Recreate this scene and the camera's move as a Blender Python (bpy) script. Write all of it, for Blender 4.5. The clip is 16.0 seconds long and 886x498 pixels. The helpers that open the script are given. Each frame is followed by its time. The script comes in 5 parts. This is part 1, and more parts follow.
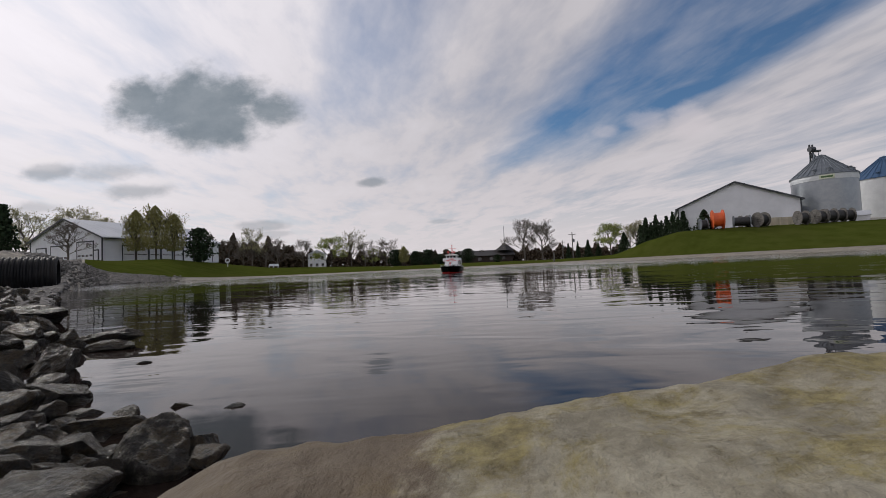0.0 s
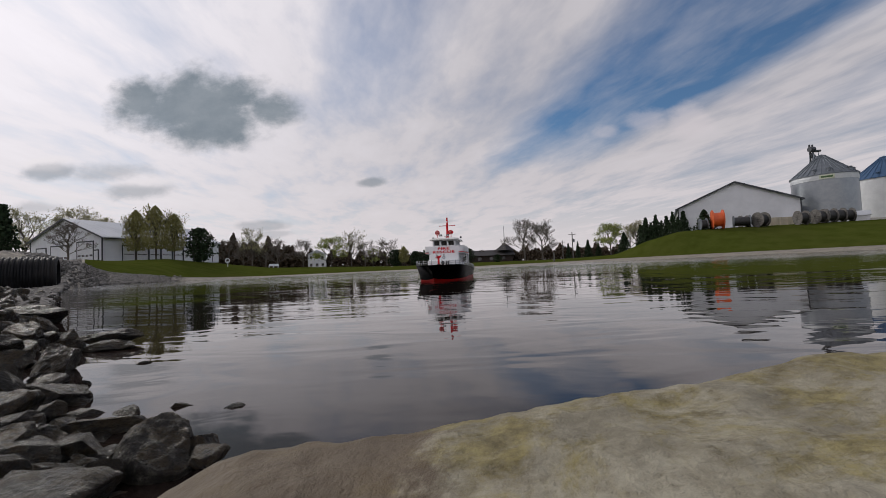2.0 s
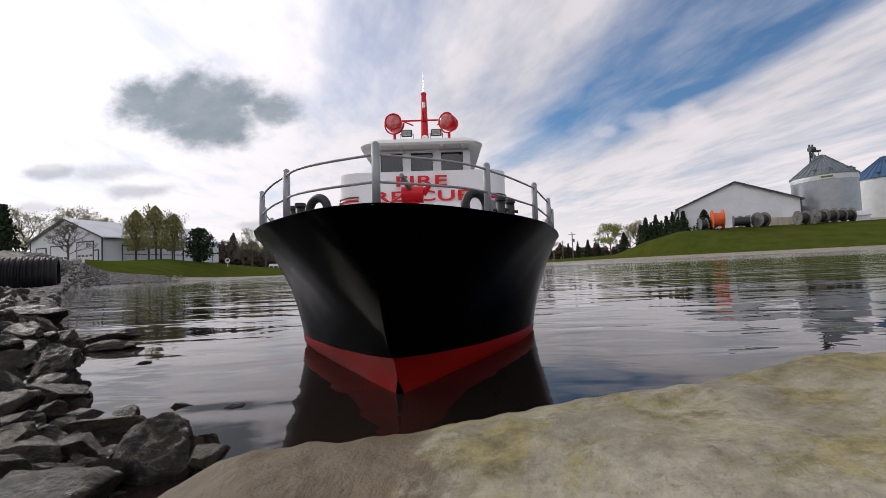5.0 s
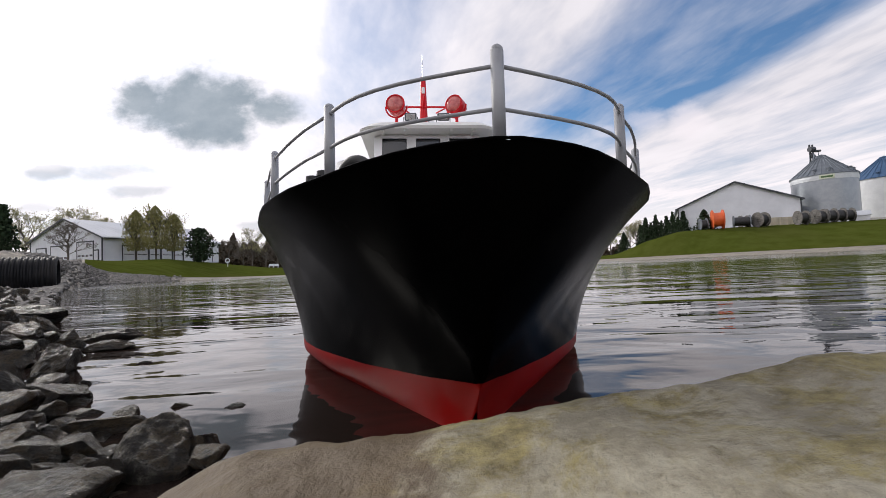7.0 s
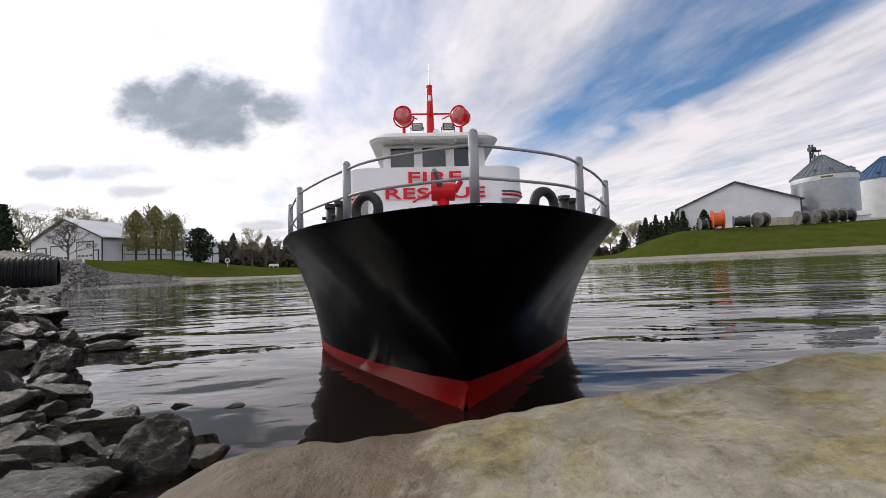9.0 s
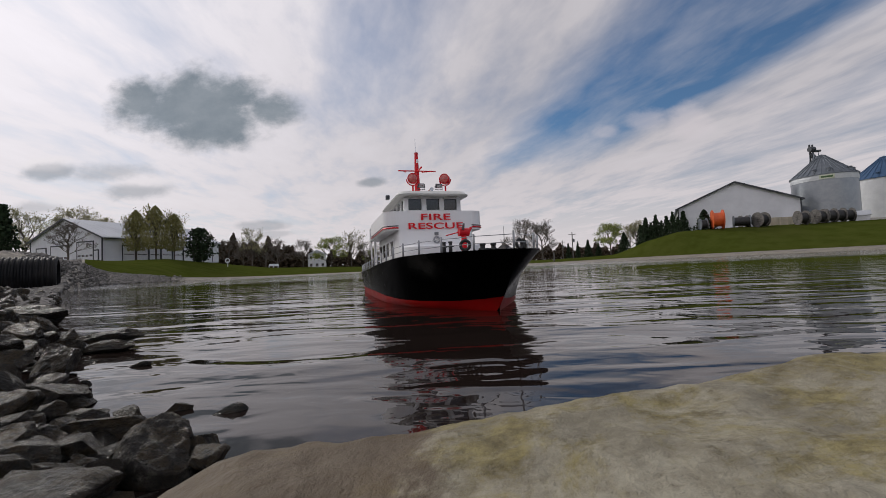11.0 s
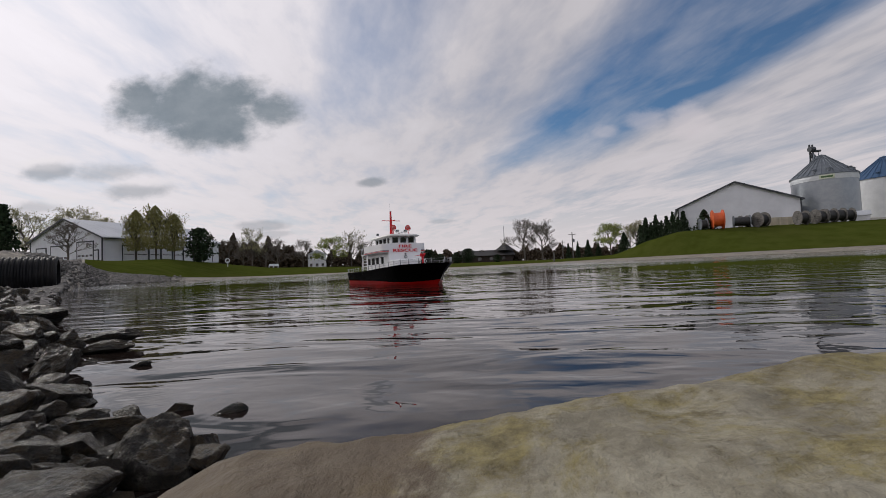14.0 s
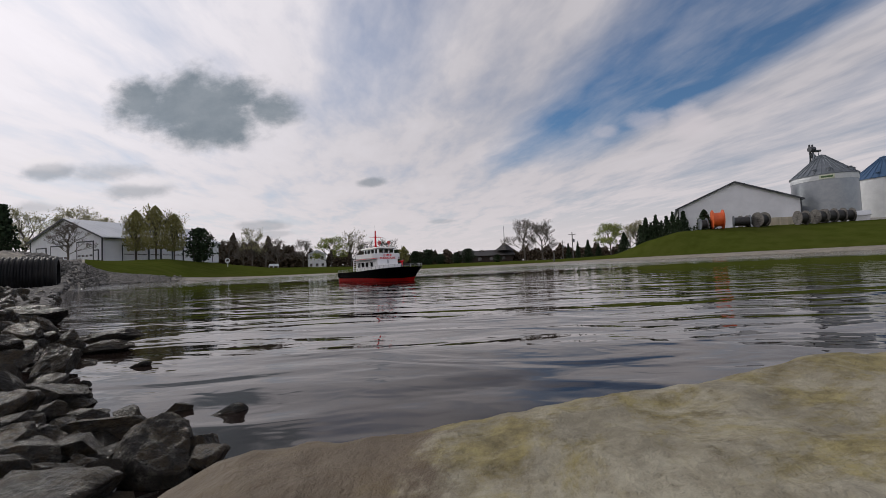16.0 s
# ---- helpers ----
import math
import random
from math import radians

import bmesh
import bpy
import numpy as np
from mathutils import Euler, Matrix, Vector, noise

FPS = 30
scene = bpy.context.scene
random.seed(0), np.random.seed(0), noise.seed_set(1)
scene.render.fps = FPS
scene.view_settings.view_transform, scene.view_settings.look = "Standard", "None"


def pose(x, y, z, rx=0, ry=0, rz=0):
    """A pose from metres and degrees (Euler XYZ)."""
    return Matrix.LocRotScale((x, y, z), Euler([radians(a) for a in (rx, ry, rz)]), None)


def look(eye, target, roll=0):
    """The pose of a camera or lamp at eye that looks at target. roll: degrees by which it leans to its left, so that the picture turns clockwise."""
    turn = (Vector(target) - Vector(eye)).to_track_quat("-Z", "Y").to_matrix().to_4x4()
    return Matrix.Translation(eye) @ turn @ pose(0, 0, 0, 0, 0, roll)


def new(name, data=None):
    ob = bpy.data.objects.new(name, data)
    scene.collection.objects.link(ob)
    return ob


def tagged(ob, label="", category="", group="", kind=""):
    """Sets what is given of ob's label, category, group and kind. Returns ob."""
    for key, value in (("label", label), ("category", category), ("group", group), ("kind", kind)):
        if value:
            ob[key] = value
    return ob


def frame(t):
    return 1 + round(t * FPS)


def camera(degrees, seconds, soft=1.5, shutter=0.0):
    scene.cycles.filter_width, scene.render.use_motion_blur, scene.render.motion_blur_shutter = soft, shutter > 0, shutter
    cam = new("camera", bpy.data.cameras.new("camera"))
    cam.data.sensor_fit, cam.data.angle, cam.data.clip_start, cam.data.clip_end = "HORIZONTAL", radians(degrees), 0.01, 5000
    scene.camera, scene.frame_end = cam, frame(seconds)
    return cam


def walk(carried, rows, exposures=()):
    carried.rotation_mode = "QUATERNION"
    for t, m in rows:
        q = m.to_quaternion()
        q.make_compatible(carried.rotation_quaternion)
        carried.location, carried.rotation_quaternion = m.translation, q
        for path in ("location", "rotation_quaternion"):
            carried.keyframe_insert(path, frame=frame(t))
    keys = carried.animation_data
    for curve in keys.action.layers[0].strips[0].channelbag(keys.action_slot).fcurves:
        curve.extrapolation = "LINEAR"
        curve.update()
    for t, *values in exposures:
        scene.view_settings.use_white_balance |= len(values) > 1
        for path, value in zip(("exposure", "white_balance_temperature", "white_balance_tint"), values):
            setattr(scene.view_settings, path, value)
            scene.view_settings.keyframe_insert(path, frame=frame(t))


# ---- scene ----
cam = camera(92.0, 16.0, soft=0.8)
EYE = (0.0, 0.0, 0.088)
STAND = look(EYE, (0.0, 10.0, 0.088 + 10 * math.tan(radians(2.57))), roll=-2.6)
walk(cam, [(0.0, STAND), (16.0, STAND)],
     exposures=[(0.0, 0.0), (4.0, 0.0), (5.0, 0.45), (6.3, 0.68), (8.5, 0.68), (9.2, 0.55), (10.3, 0.22), (11.3, -0.04), (12.5, -0.03), (16.0, 0.0)])

# ---------------------------------------------------------------- sky and sun
SUN_DIR = Vector((-1.25, 1.0, 1.0)).normalized()


class Net:
    """Short-hand for node trees."""

    def __init__(self, tree):
        self.tree = tree
        tree.nodes.clear()

    def add(self, kind, operation="", use_clamp=False, interpolation_type="", data_type="", blend_type=""):
        n = self.tree.nodes.new(kind)
        if operation:
            n.operation = operation
        if use_clamp:
            n.use_clamp = True
        if interpolation_type:
            n.interpolation_type = interpolation_type
        if data_type:
            n.data_type = data_type
        if blend_type:
            n.blend_type = blend_type
        return n

    def plug(self, socket, v):
        if isinstance(v, bpy.types.NodeSocket):
            self.tree.links.new(v, socket)
        elif isinstance(v, (tuple, list)) and len(v) == 3 and socket.type == "RGBA":
            socket.default_value = (*v, 1)
        else:
            socket.default_value = v

    def m(self, op, a, b=0.0, c=0.0, clamp=False):
        n = self.add("ShaderNodeMath", operation=op, use_clamp=clamp)
        for i, v in enumerate((a, b, c)):
            self.plug(n.inputs[i], v)
        return n.outputs[0]

    def ramp(self, x, lo, hi, a=0.0, b=1.0):
        n = self.add("ShaderNodeMapRange", interpolation_type="SMOOTHSTEP")
        for i, v in enumerate((x, lo, hi, a, b)):
            self.plug(n.inputs[i], v)
        return n.outputs[0]

    def mix(self, f, a, b, blend="MIX"):
        n = self.add("ShaderNodeMix", data_type="RGBA", blend_type=blend)
        self.plug(n.inputs[0], f)
        self.plug(n.inputs[6], a)
        self.plug(n.inputs[7], b)
        return n.outputs[2]

    def noise(self, vec, scale, detail=4.0, rough=0.55, distort=0.0, kind="Fac"):
        n = self.add("ShaderNodeTexNoise")
        if vec is not None:
            self.plug(n.inputs["Vector"], vec)
        n.inputs["Scale"].default_value, n.inputs["Detail"].default_value = scale, detail
        n.inputs["Roughness"].default_value, n.inputs["Distortion"].default_value = rough, distort
        return n.outputs[kind]

    def vec(self, x, y, z):
        n = self.add("ShaderNodeCombineXYZ")
        for i, v in enumerate((x, y, z)):
            self.plug(n.inputs[i], v)
        return n.outputs[0]


world = bpy.data.worlds.new("sky")
scene.world = world
world.use_nodes = True
S = Net(world.node_tree)
way = S.add("ShaderNodeTexCoord").outputs["Generated"]
sep = S.add("ShaderNodeSeparateXYZ")
S.plug(sep.inputs[0], way)
dx, dy, dz = sep.outputs
high = S.m("ADD", S.m("MAXIMUM", dz, 0.0), 0.03)
px, py = S.m("DIVIDE", dx, high), S.m("DIVIDE", dy, high)       # plan of a flat cloud layer
across = S.m("ADD", px, S.m("MULTIPLY", py, 0.17))
along = S.m("SUBTRACT", py, S.m("MULTIPLY", px, 0.17))
warp = S.noise(S.vec(px, py, 0.0), 0.8, 3.0)
acr = S.m("ADD", across, S.m("MULTIPLY", S.m("SUBTRACT", warp, 0.5), 0.55))
streak = S.noise(S.vec(S.m("MULTIPLY", acr, 2.2), S.m("MULTIPLY", along, 0.7), 2.0), 1.0, 6.0, 0.55, 0.1)
fine = S.noise(S.vec(S.m("MULTIPLY", across, 7.0), S.m("MULTIPLY", along, 3.2), 5.0), 1.0, 5.0, 0.6, 0.15)
puffs = S.noise(S.vec(px, py, 9.0), 3.2, 5.0, 0.6)
gap = S.m("MULTIPLY", S.ramp(acr, 0.78, 1.25), S.ramp(acr, 1.75, 2.15, 1.0, 0.0))
gap = S.m("MULTIPLY", gap, S.ramp(py, 2.6, 4.4, 1.0, 0.0))
gap2 = S.m("MULTIPLY", S.ramp(acr, -0.45, 0.0), S.ramp(acr, 0.15, 0.55, 1.0, 0.0))
gap2 = S.m("MULTIPLY", gap2, S.ramp(py, 1.7, 3.0, 0.5, 0.0))
gap3 = S.m("MULTIPLY", S.ramp(acr, 2.3, 2.9), S.ramp(py, 1.0, 3.2, 0.6, 0.15))
blue = S.m("MAXIMUM", S.m("MAXIMUM", gap, gap2), gap3)
wisp = S.m("ADD", S.m("MULTIPLY", S.m("SUBTRACT", streak, 0.5), 1.9), S.m("MULTIPLY", S.m("SUBTRACT", fine, 0.5), 0.55))
cover = S.m("SUBTRACT", S.m("ADD", 0.98, S.m("MULTIPLY", wisp, 0.75)), S.m("MULTIPLY", blue, 0.85), clamp=True)
sky = S.add("ShaderNodeTexSky")
sky.sky_type, sky.sun_disc = "NISHITA", False
sky.sun_elevation, sky.sun_rotation = math.asin(SUN_DIR.z), math.atan2(SUN_DIR.x, SUN_DIR.y)
sky.air_density, sky.dust_density, sky.ozone_density = 1.2, 0.6, 2.5
clear = S.mix(1.0, sky.outputs[0], (0.046, 0.060, 0.074), "MULTIPLY")
aim = S.add("ShaderNodeVectorMath", operation="DOT_PRODUCT")
S.plug(aim.inputs[0], way)
aim.inputs[1].default_value = SUN_DIR
glow = S.m("POWER", S.m("MAXIMUM", aim.outputs["Value"], 0.0), 5.0)
body = S.m("ADD", S.m("MULTIPLY", glow, 0.42), S.m("ADD", 0.50, S.m("MULTIPLY", wisp, 0.14)))
body = S.m("MULTIPLY", body, S.ramp(dy, 0.1, -0.7, 1.0, 1.55))      # unseen sky behind the camera, brightened to light the boat's front
white = S.mix(1.0, S.vec(body, body, body), (1.01, 0.97, 1.03), "MULTIPLY")
haze = S.ramp(dz, 0.0, 0.34, 0.85, 0.0)
white = S.mix(haze, white, S.mix(glow, (0.69, 0.64, 0.66), (0.86, 0.82, 0.84)))
cover = S.m("MAXIMUM", cover, S.ramp(dz, 0.04, 0.30, 0.97, 0.0))
tone = S.mix(cover, clear, white)
# low cumulus
ahead = S.m("MAXIMUM", dy, 0.05)
u, v = S.m("DIVIDE", dx, ahead), S.m("DIVIDE", dz, ahead)
ragged = S.noise(S.vec(u, S.m("MULTIPLY", v, 1.4), 1.0), 9.0, 6.0, 0.62)
ragged = S.m("MULTIPLY", S.m("SUBTRACT", ragged, 0.5), 2.6)


def cumulus(cu, cv, ru, rv, weight=1.0):
    a = S.m("DIVIDE", S.m("SUBTRACT", u, cu), ru)
    b = S.m("DIVIDE", S.m("SUBTRACT", v, cv), rv)
    r = S.m("SQRT", S.m("ADD", S.m("MULTIPLY", a, a), S.m("MULTIPLY", b, b)))
    return S.m("MULTIPLY", S.ramp(S.m("ADD", r, S.m("MULTIPLY", ragged, 0.72)), 0.45, 1.35, 1.0, 0.0), weight)


mass = None
for cloud in ((-0.56, 0.425, 0.15, 0.075), (-0.53, 0.370, 0.13, 0.070), (-0.39, 0.390, 0.070, 0.040), (-0.71, 0.425, 0.075, 0.060), (-0.62, 0.40, 0.12, 0.05),
              (-0.925, 0.270, 0.06, 0.022, 0.6), (-0.76, 0.262, 0.10, 0.022, 0.45), (-0.72, 0.215, 0.07, 0.020, 0.55),
              (-0.95, 0.185, 0.06, 0.018, 0.4), (-0.157, 0.210, 0.030, 0.010, 0.7), (-0.42, 0.118, 0.06, 0.012, 0.45),
              (-0.40, 0.098, 0.05, 0.008, 0.35), (0.0, 0.110, 0.03, 0.005, 0.3)):
    c = cumulus(*cloud)
    mass = c if mass is None else S.m("MAXIMUM", mass, c)
mass = S.m("MULTIPLY", mass, S.ramp(dy, 0.05, 0.2))
grey = S.mix(S.m("ADD", S.m("MULTIPLY", ragged, 0.5), 0.35, clamp=True), (0.160, 0.200, 0.240), (0.34, 0.37, 0.41))
tone = S.mix(S.m("MULTIPLY", mass, 0.95), tone, grey)
puff = None
for cloud in ((0.497, 0.330, 0.050, 0.026, 0.40), (0.60, 0.325, 0.055, 0.040, 0.5), (0.40, 0.305, 0.030, 0.015, 0.3), (0.73, 0.360, 0.08, 0.024, 0.25),
              (-0.935, 0.290, 0.06, 0.016, 0.8), (-0.90, 0.200, 0.05, 0.014, 0.8), (-0.70, 0.232, 0.06, 0.012, 0.7)):
    c = cumulus(*cloud)
    puff = c if puff is None else S.m("MAXIMUM", puff, c)
puff = S.m("MULTIPLY", puff, S.ramp(dy, 0.05, 0.2))
tone = S.mix(S.m("MULTIPLY", puff, S.m("SUBTRACT", 1.0, mass)), tone, S.mix(glow, (0.62, 0.57, 0.60), (0.90, 0.87, 0.89)))
back = S.add("ShaderNodeBackground")
S.plug(back.inputs[0], tone)
back.inputs[1].default_value = 1.0
S.plug(S.add("ShaderNodeOutputWorld").inputs[0], back.outputs[0])

sun = new("sun", bpy.data.lights.new("sun", "SUN"))
sun.data.energy, sun.data.angle, sun.data.color = 1.2, radians(12), (1.0, 0.95, 0.88)
sun.matrix_world = look((0, 0, 50), Vector((0, 0, 50)) - SUN_DIR)


# ---------------------------------------------------------------- materials
def material(name, colours, scale=4.0, rough=0.6, metal=0.0, bump=0.0, bump_scale=None, stain=None, ior=1.5, spec=0.5, detail=5.0,
             stretch=(1, 1, 1), vary=0.0, by="OBJECT", coat=0.0, emission=None):
    """Two colours mixed by a noise, a wider stain over them, fine relief, and a tone of its own for each piece."""
    mat = bpy.data.materials.new(name)
    mat.use_nodes = True
    N = Net(mat.node_tree)
    bsdf = N.add("ShaderNodeBsdfPrincipled")
    N.plug(N.add("ShaderNodeOutputMaterial").inputs[0], bsdf.outputs[0])
    co = N.add("ShaderNodeTexCoord").outputs["Object"]
    mp = N.add("ShaderNodeMapping")
    N.plug(mp.inputs[0], co)
    mp.inputs["Scale"].default_value = stretch
    p = mp.outputs[0]
    if vary:
        if by == "OBJECT":
            rnd = N.add("ShaderNodeObjectInfo").outputs["Random"]
        else:
            rnd = N.add("ShaderNodeNewGeometry").outputs["Random Per Island"]
        shift = N.add("ShaderNodeVectorMath", operation="ADD")
        N.plug(shift.inputs[0], p)
        N.plug(shift.inputs[1], N.vec(N.m("MULTIPLY", rnd, 37.0), N.m("MULTIPLY", rnd, 91.0), rnd))
        p = shift.outputs[0]
    f = N.noise(p, scale, detail, 0.6)
    col = N.mix(N.ramp(f, 0.3, 0.7), colours[0], colours[1])
    if stain:
        g = N.noise(p, scale * stain[1], 4.0, 0.6)
        col = N.mix(N.m("MULTIPLY", N.ramp(g, 0.45, 0.72), stain[2]), col, stain[0])
    if vary:
        k = N.m("ADD", 1.0 - vary, N.m("MULTIPLY", rnd, 2 * vary))
        col = N.mix(1.0, col, N.vec(k, k, k), "MULTIPLY")
    N.plug(bsdf.inputs["Base Color"], col)
    N.plug(bsdf.inputs["Roughness"], N.ramp(f, 0.2, 0.8, max(0.02, rough - 0.08), min(1, rough + 0.08)))
    bsdf.inputs["Metallic"].default_value, bsdf.inputs["IOR"].default_value = metal, ior
    bsdf.inputs["Specular IOR Level"].default_value = spec
    bsdf.inputs["Coat Weight"].default_value = coat
    if emission:
        bsdf.inputs["Emission Color"].default_value = (*emission[0], 1)
        bsdf.inputs["Emission Strength"].default_value = emission[1]
    if bump:
        b = N.add("ShaderNodeBump")
        b.inputs["Strength"].default_value, b.inputs["Distance"].default_value = 1.0, bump
        N.plug(b.inputs["Height"], N.noise(p, bump_scale or scale * 3, 6.0, 0.65))
        N.plug(bsdf.inputs["Normal"], b.outputs[0])
    return mat


def water_material():
    mat = bpy.data.materials.new("pond_water")
    mat.use_nodes = True
    N = Net(mat.node_tree)
    bsdf = N.add("ShaderNodeBsdfPrincipled")
    N.plug(N.add("ShaderNodeOutputMaterial").inputs[0], bsdf.outputs[0])
    p = N.add("ShaderNodeTexCoord").outputs["Object"]
    s = N.add("ShaderNodeSeparateXYZ")
    N.plug(s.inputs[0], p)
    x, y, _ = s.outputs
    muddy = N.noise(p, 0.8, 3.0)
    N.plug(bsdf.inputs["Base Color"], N.mix(muddy, (0.013, 0.009, 0.0075), (0.019, 0.013, 0.011)))
    bsdf.inputs["Roughness"].default_value = 0.012
    bsdf.inputs["IOR"].default_value = 1.33
    # the sheet is calm where y is small and ruffled by the wake further on
    right = N.m("MULTIPLY", N.ramp(N.m("SUBTRACT", x, N.m("MULTIPLY", y, 0.10)), 0.0, 6.0, 0.0, 0.30), N.ramp(y, 10.0, 18.0))
    ruffled = N.m("MULTIPLY", N.ramp(y, 3.4, 7.5, 0.15, 0.62), N.m("MAXIMUM", N.ramp(y, 9.0, 14.5, 1.0, 0.05), right))
    long_swell = N.noise(N.vec(N.m("MULTIPLY", x, 0.22), N.m("MULTIPLY", y, 0.9), 7.0), 1.0, 1.0, 0.4, 0.3)
    swell = N.noise(N.vec(N.m("MULTIPLY", x, 0.50), N.m("MULTIPLY", y, 2.4), 0.0), 1.5, 1.0, 0.45, 0.6)
    ripple = N.noise(N.vec(N.m("MULTIPLY", x, 0.8), N.m("MULTIPLY", y, 1.9), 4.0), 6.5, 1.5, 0.45, 0.8)
    lap = N.noise(N.vec(x, N.m("MULTIPLY", y, 1.6), 8.0), 30.0, 1.0, 0.5, 0.6)
    h = N.m("ADD", N.m("MULTIPLY", swell, 0.017), N.m("MULTIPLY", ripple, 0.0075))
    h = N.m("ADD", h, N.m("MULTIPLY", lap, 0.0006))
    h = N.m("ADD", N.m("MULTIPLY", h, ruffled), N.m("MULTIPLY", long_swell, 0.008))
    # wind keeps the middle of the pond rough
    g = N.add("ShaderNodeSeparateXYZ")
    N.plug(g.inputs[0], N.add("ShaderNodeNewGeometry").outputs["Position"])
    wind = N.noise(N.vec(N.m("MULTIPLY", x, 0.8), N.m("MULTIPLY", y, 2.2), 11.0), 1.4, 2.0, 0.5, 0.5)
    h = N.m("ADD", h, N.m("MULTIPLY", wind, N.ramp(g.outputs[1], 4.6, 9.0, 0.0, 0.065)))
    b = N.add("ShaderNodeBump")
    b.inputs["Strength"].default_value, b.inputs["Distance"].default_value = 1.0, 1.0
    N.plug(b.inputs["Height"], h)
    N.plug(bsdf.inputs["Normal"], b.outputs[0])
    return mat


WATER = water_material()
GRASS = material("mown_grass", ((0.047, 0.060, 0.010), (0.066, 0.080, 0.016)), 0.5, 0.95, bump=0.05, bump_scale=9.0, stain=((0.066, 0.072, 0.018), 0.25, 0.6), spec=0.0)
GRAVEL = material("shore_gravel", ((0.20, 0.178, 0.145), (0.34, 0.31, 0.26)), 5.0, 0.9, bump=0.06, bump_scale=7.0, stain=((0.14, 0.125, 0.11), 0.2, 0.7), spec=0.2)


def stone_material():
    mat = bpy.data.materials.new("wet_grey_stone")
    mat.use_nodes = True
    N = Net(mat.node_tree)
    bsdf = N.add("ShaderNodeBsdfPrincipled")
    N.plug(N.add("ShaderNodeOutputMaterial").inputs[0], bsdf.outputs[0])
    rnd = N.add("ShaderNodeObjectInfo").outputs["Random"]
    shift = N.add("ShaderNodeVectorMath", operation="ADD")
    N.plug(shift.inputs[0], N.add("ShaderNodeTexCoord").outputs["Object"])
    N.plug(shift.inputs[1], N.vec(N.m("MULTIPLY", rnd, 37.0), N.m("MULTIPLY", rnd, 91.0), rnd))
    p = shift.outputs[0]
    veins, crust, speck, patch = N.noise(p, 1.8, 9.0, 0.68, 0.4), N.noise(p, 3.6, 9.0, 0.74, 0.3), N.noise(p, 17.0, 6.0, 0.7), N.noise(p, 1.1, 6.0, 0.6)
    col = N.mix(N.ramp(veins, 0.34, 0.62), (0.020, 0.017, 0.013), (0.125, 0.110, 0.084))
    col = N.mix(N.m("MULTIPLY", N.ramp(crust, 0.50, 0.62), 0.75), col, (0.31, 0.285, 0.225))
    col = N.mix(N.m("MULTIPLY", N.ramp(patch, 0.44, 0.58), 0.75), col, N.mix(speck, (0.075, 0.045, 0.016), (0.205, 0.140, 0.055)))
    col = N.mix(N.m("MULTIPLY", N.ramp(speck, 0.52, 0.36), 0.65), col, (0.014, 0.012, 0.010))
    k = N.m("ADD", 0.30, N.m("MULTIPLY", rnd, 0.62))
    N.plug(bsdf.inputs["Base Color"], N.mix(1.0, col, N.vec(k, k, k), "MULTIPLY"))
    N.plug(bsdf.inputs["Roughness"], N.ramp(veins, 0.35, 0.65, 0.28, 0.70))
    bsdf.inputs["Specular IOR Level"].default_value = 0.5
    b = N.add("ShaderNodeBump")
    b.inputs["Strength"].default_value, b.inputs["Distance"].default_value = 1.0, 0.10
    N.plug(b.inputs["Height"], N.m("ADD", crust, N.m("MULTIPLY", speck, 0.5)))
    N.plug(bsdf.inputs["Normal"], b.outputs[0])
    return mat


STONE = stone_material()



def boulder_material():
    mat = bpy.data.materials.new("pale_boulder")
    mat.use_nodes = True
    N = Net(mat.node_tree)
    bsdf = N.add("ShaderNodeBsdfPrincipled")
    N.plug(N.add("ShaderNodeOutputMaterial").inputs[0], bsdf.outputs[0])
    p = N.add("ShaderNodeTexCoord").outputs["Object"]
    s = N.add("ShaderNodeSeparateXYZ")
    N.plug(s.inputs[0], p)
    grain, blotch, lichen = N.noise(p, 320.0, 5.0, 0.65), N.noise(p, 55.0, 8.0, 0.68), N.noise(p, 28.0, 9.0, 0.74, 0.35)
    pits = N.noise(p, 130.0, 6.0, 0.7, 0.2)
    col = N.mix(N.ramp(blotch, 0.36, 0.62), (0.225, 0.204, 0.150), (0.365, 0.338, 0.258))
    col = N.mix(N.m("MULTIPLY", N.ramp(grain, 0.45, 0.68), 0.35), col, (0.15, 0.130, 0.090))
    col = N.mix(N.m("MULTIPLY", N.ramp(lichen, 0.45, 0.60), 0.78), col, N.mix(N.ramp(pits, 0.35, 0.65), (0.115, 0.088, 0.025), (0.285, 0.240, 0.090)))
    col = N.mix(N.m("MULTIPLY", N.ramp(pits, 0.42, 0.28), 0.55), col, (0.085, 0.066, 0.036))
    # a damp brown end towards the water
    damp = N.m("ADD", s.outputs[0], N.m("MULTIPLY", N.m("SUBTRACT", blotch, 0.5), 0.05))
    wet = N.ramp(damp, -0.010, 0.0, 1.0, 0.0)
    col = N.mix(N.m("MULTIPLY", wet, 0.85), col, N.mix(blotch, (0.060, 0.040, 0.023), (0.140, 0.098, 0.060)))
    N.plug(bsdf.inputs["Base Color"], col)
    N.plug(bsdf.inputs["Roughness"], N.ramp(wet, 0.0, 1.0, 0.85, 0.6))
    bsdf.inputs["Specular IOR Level"].default_value = 0.25
    b = N.add("ShaderNodeBump")
    b.inputs["Strength"].default_value, b.inputs["Distance"].default_value = 1.0, 0.0035
    N.plug(b.inputs["Height"], N.m("ADD", N.noise(p, 60.0, 8.0, 0.66), N.m("MULTIPLY", pits, 0.5)))
    N.plug(bsdf.inputs["Normal"], b.outputs[0])
    return mat


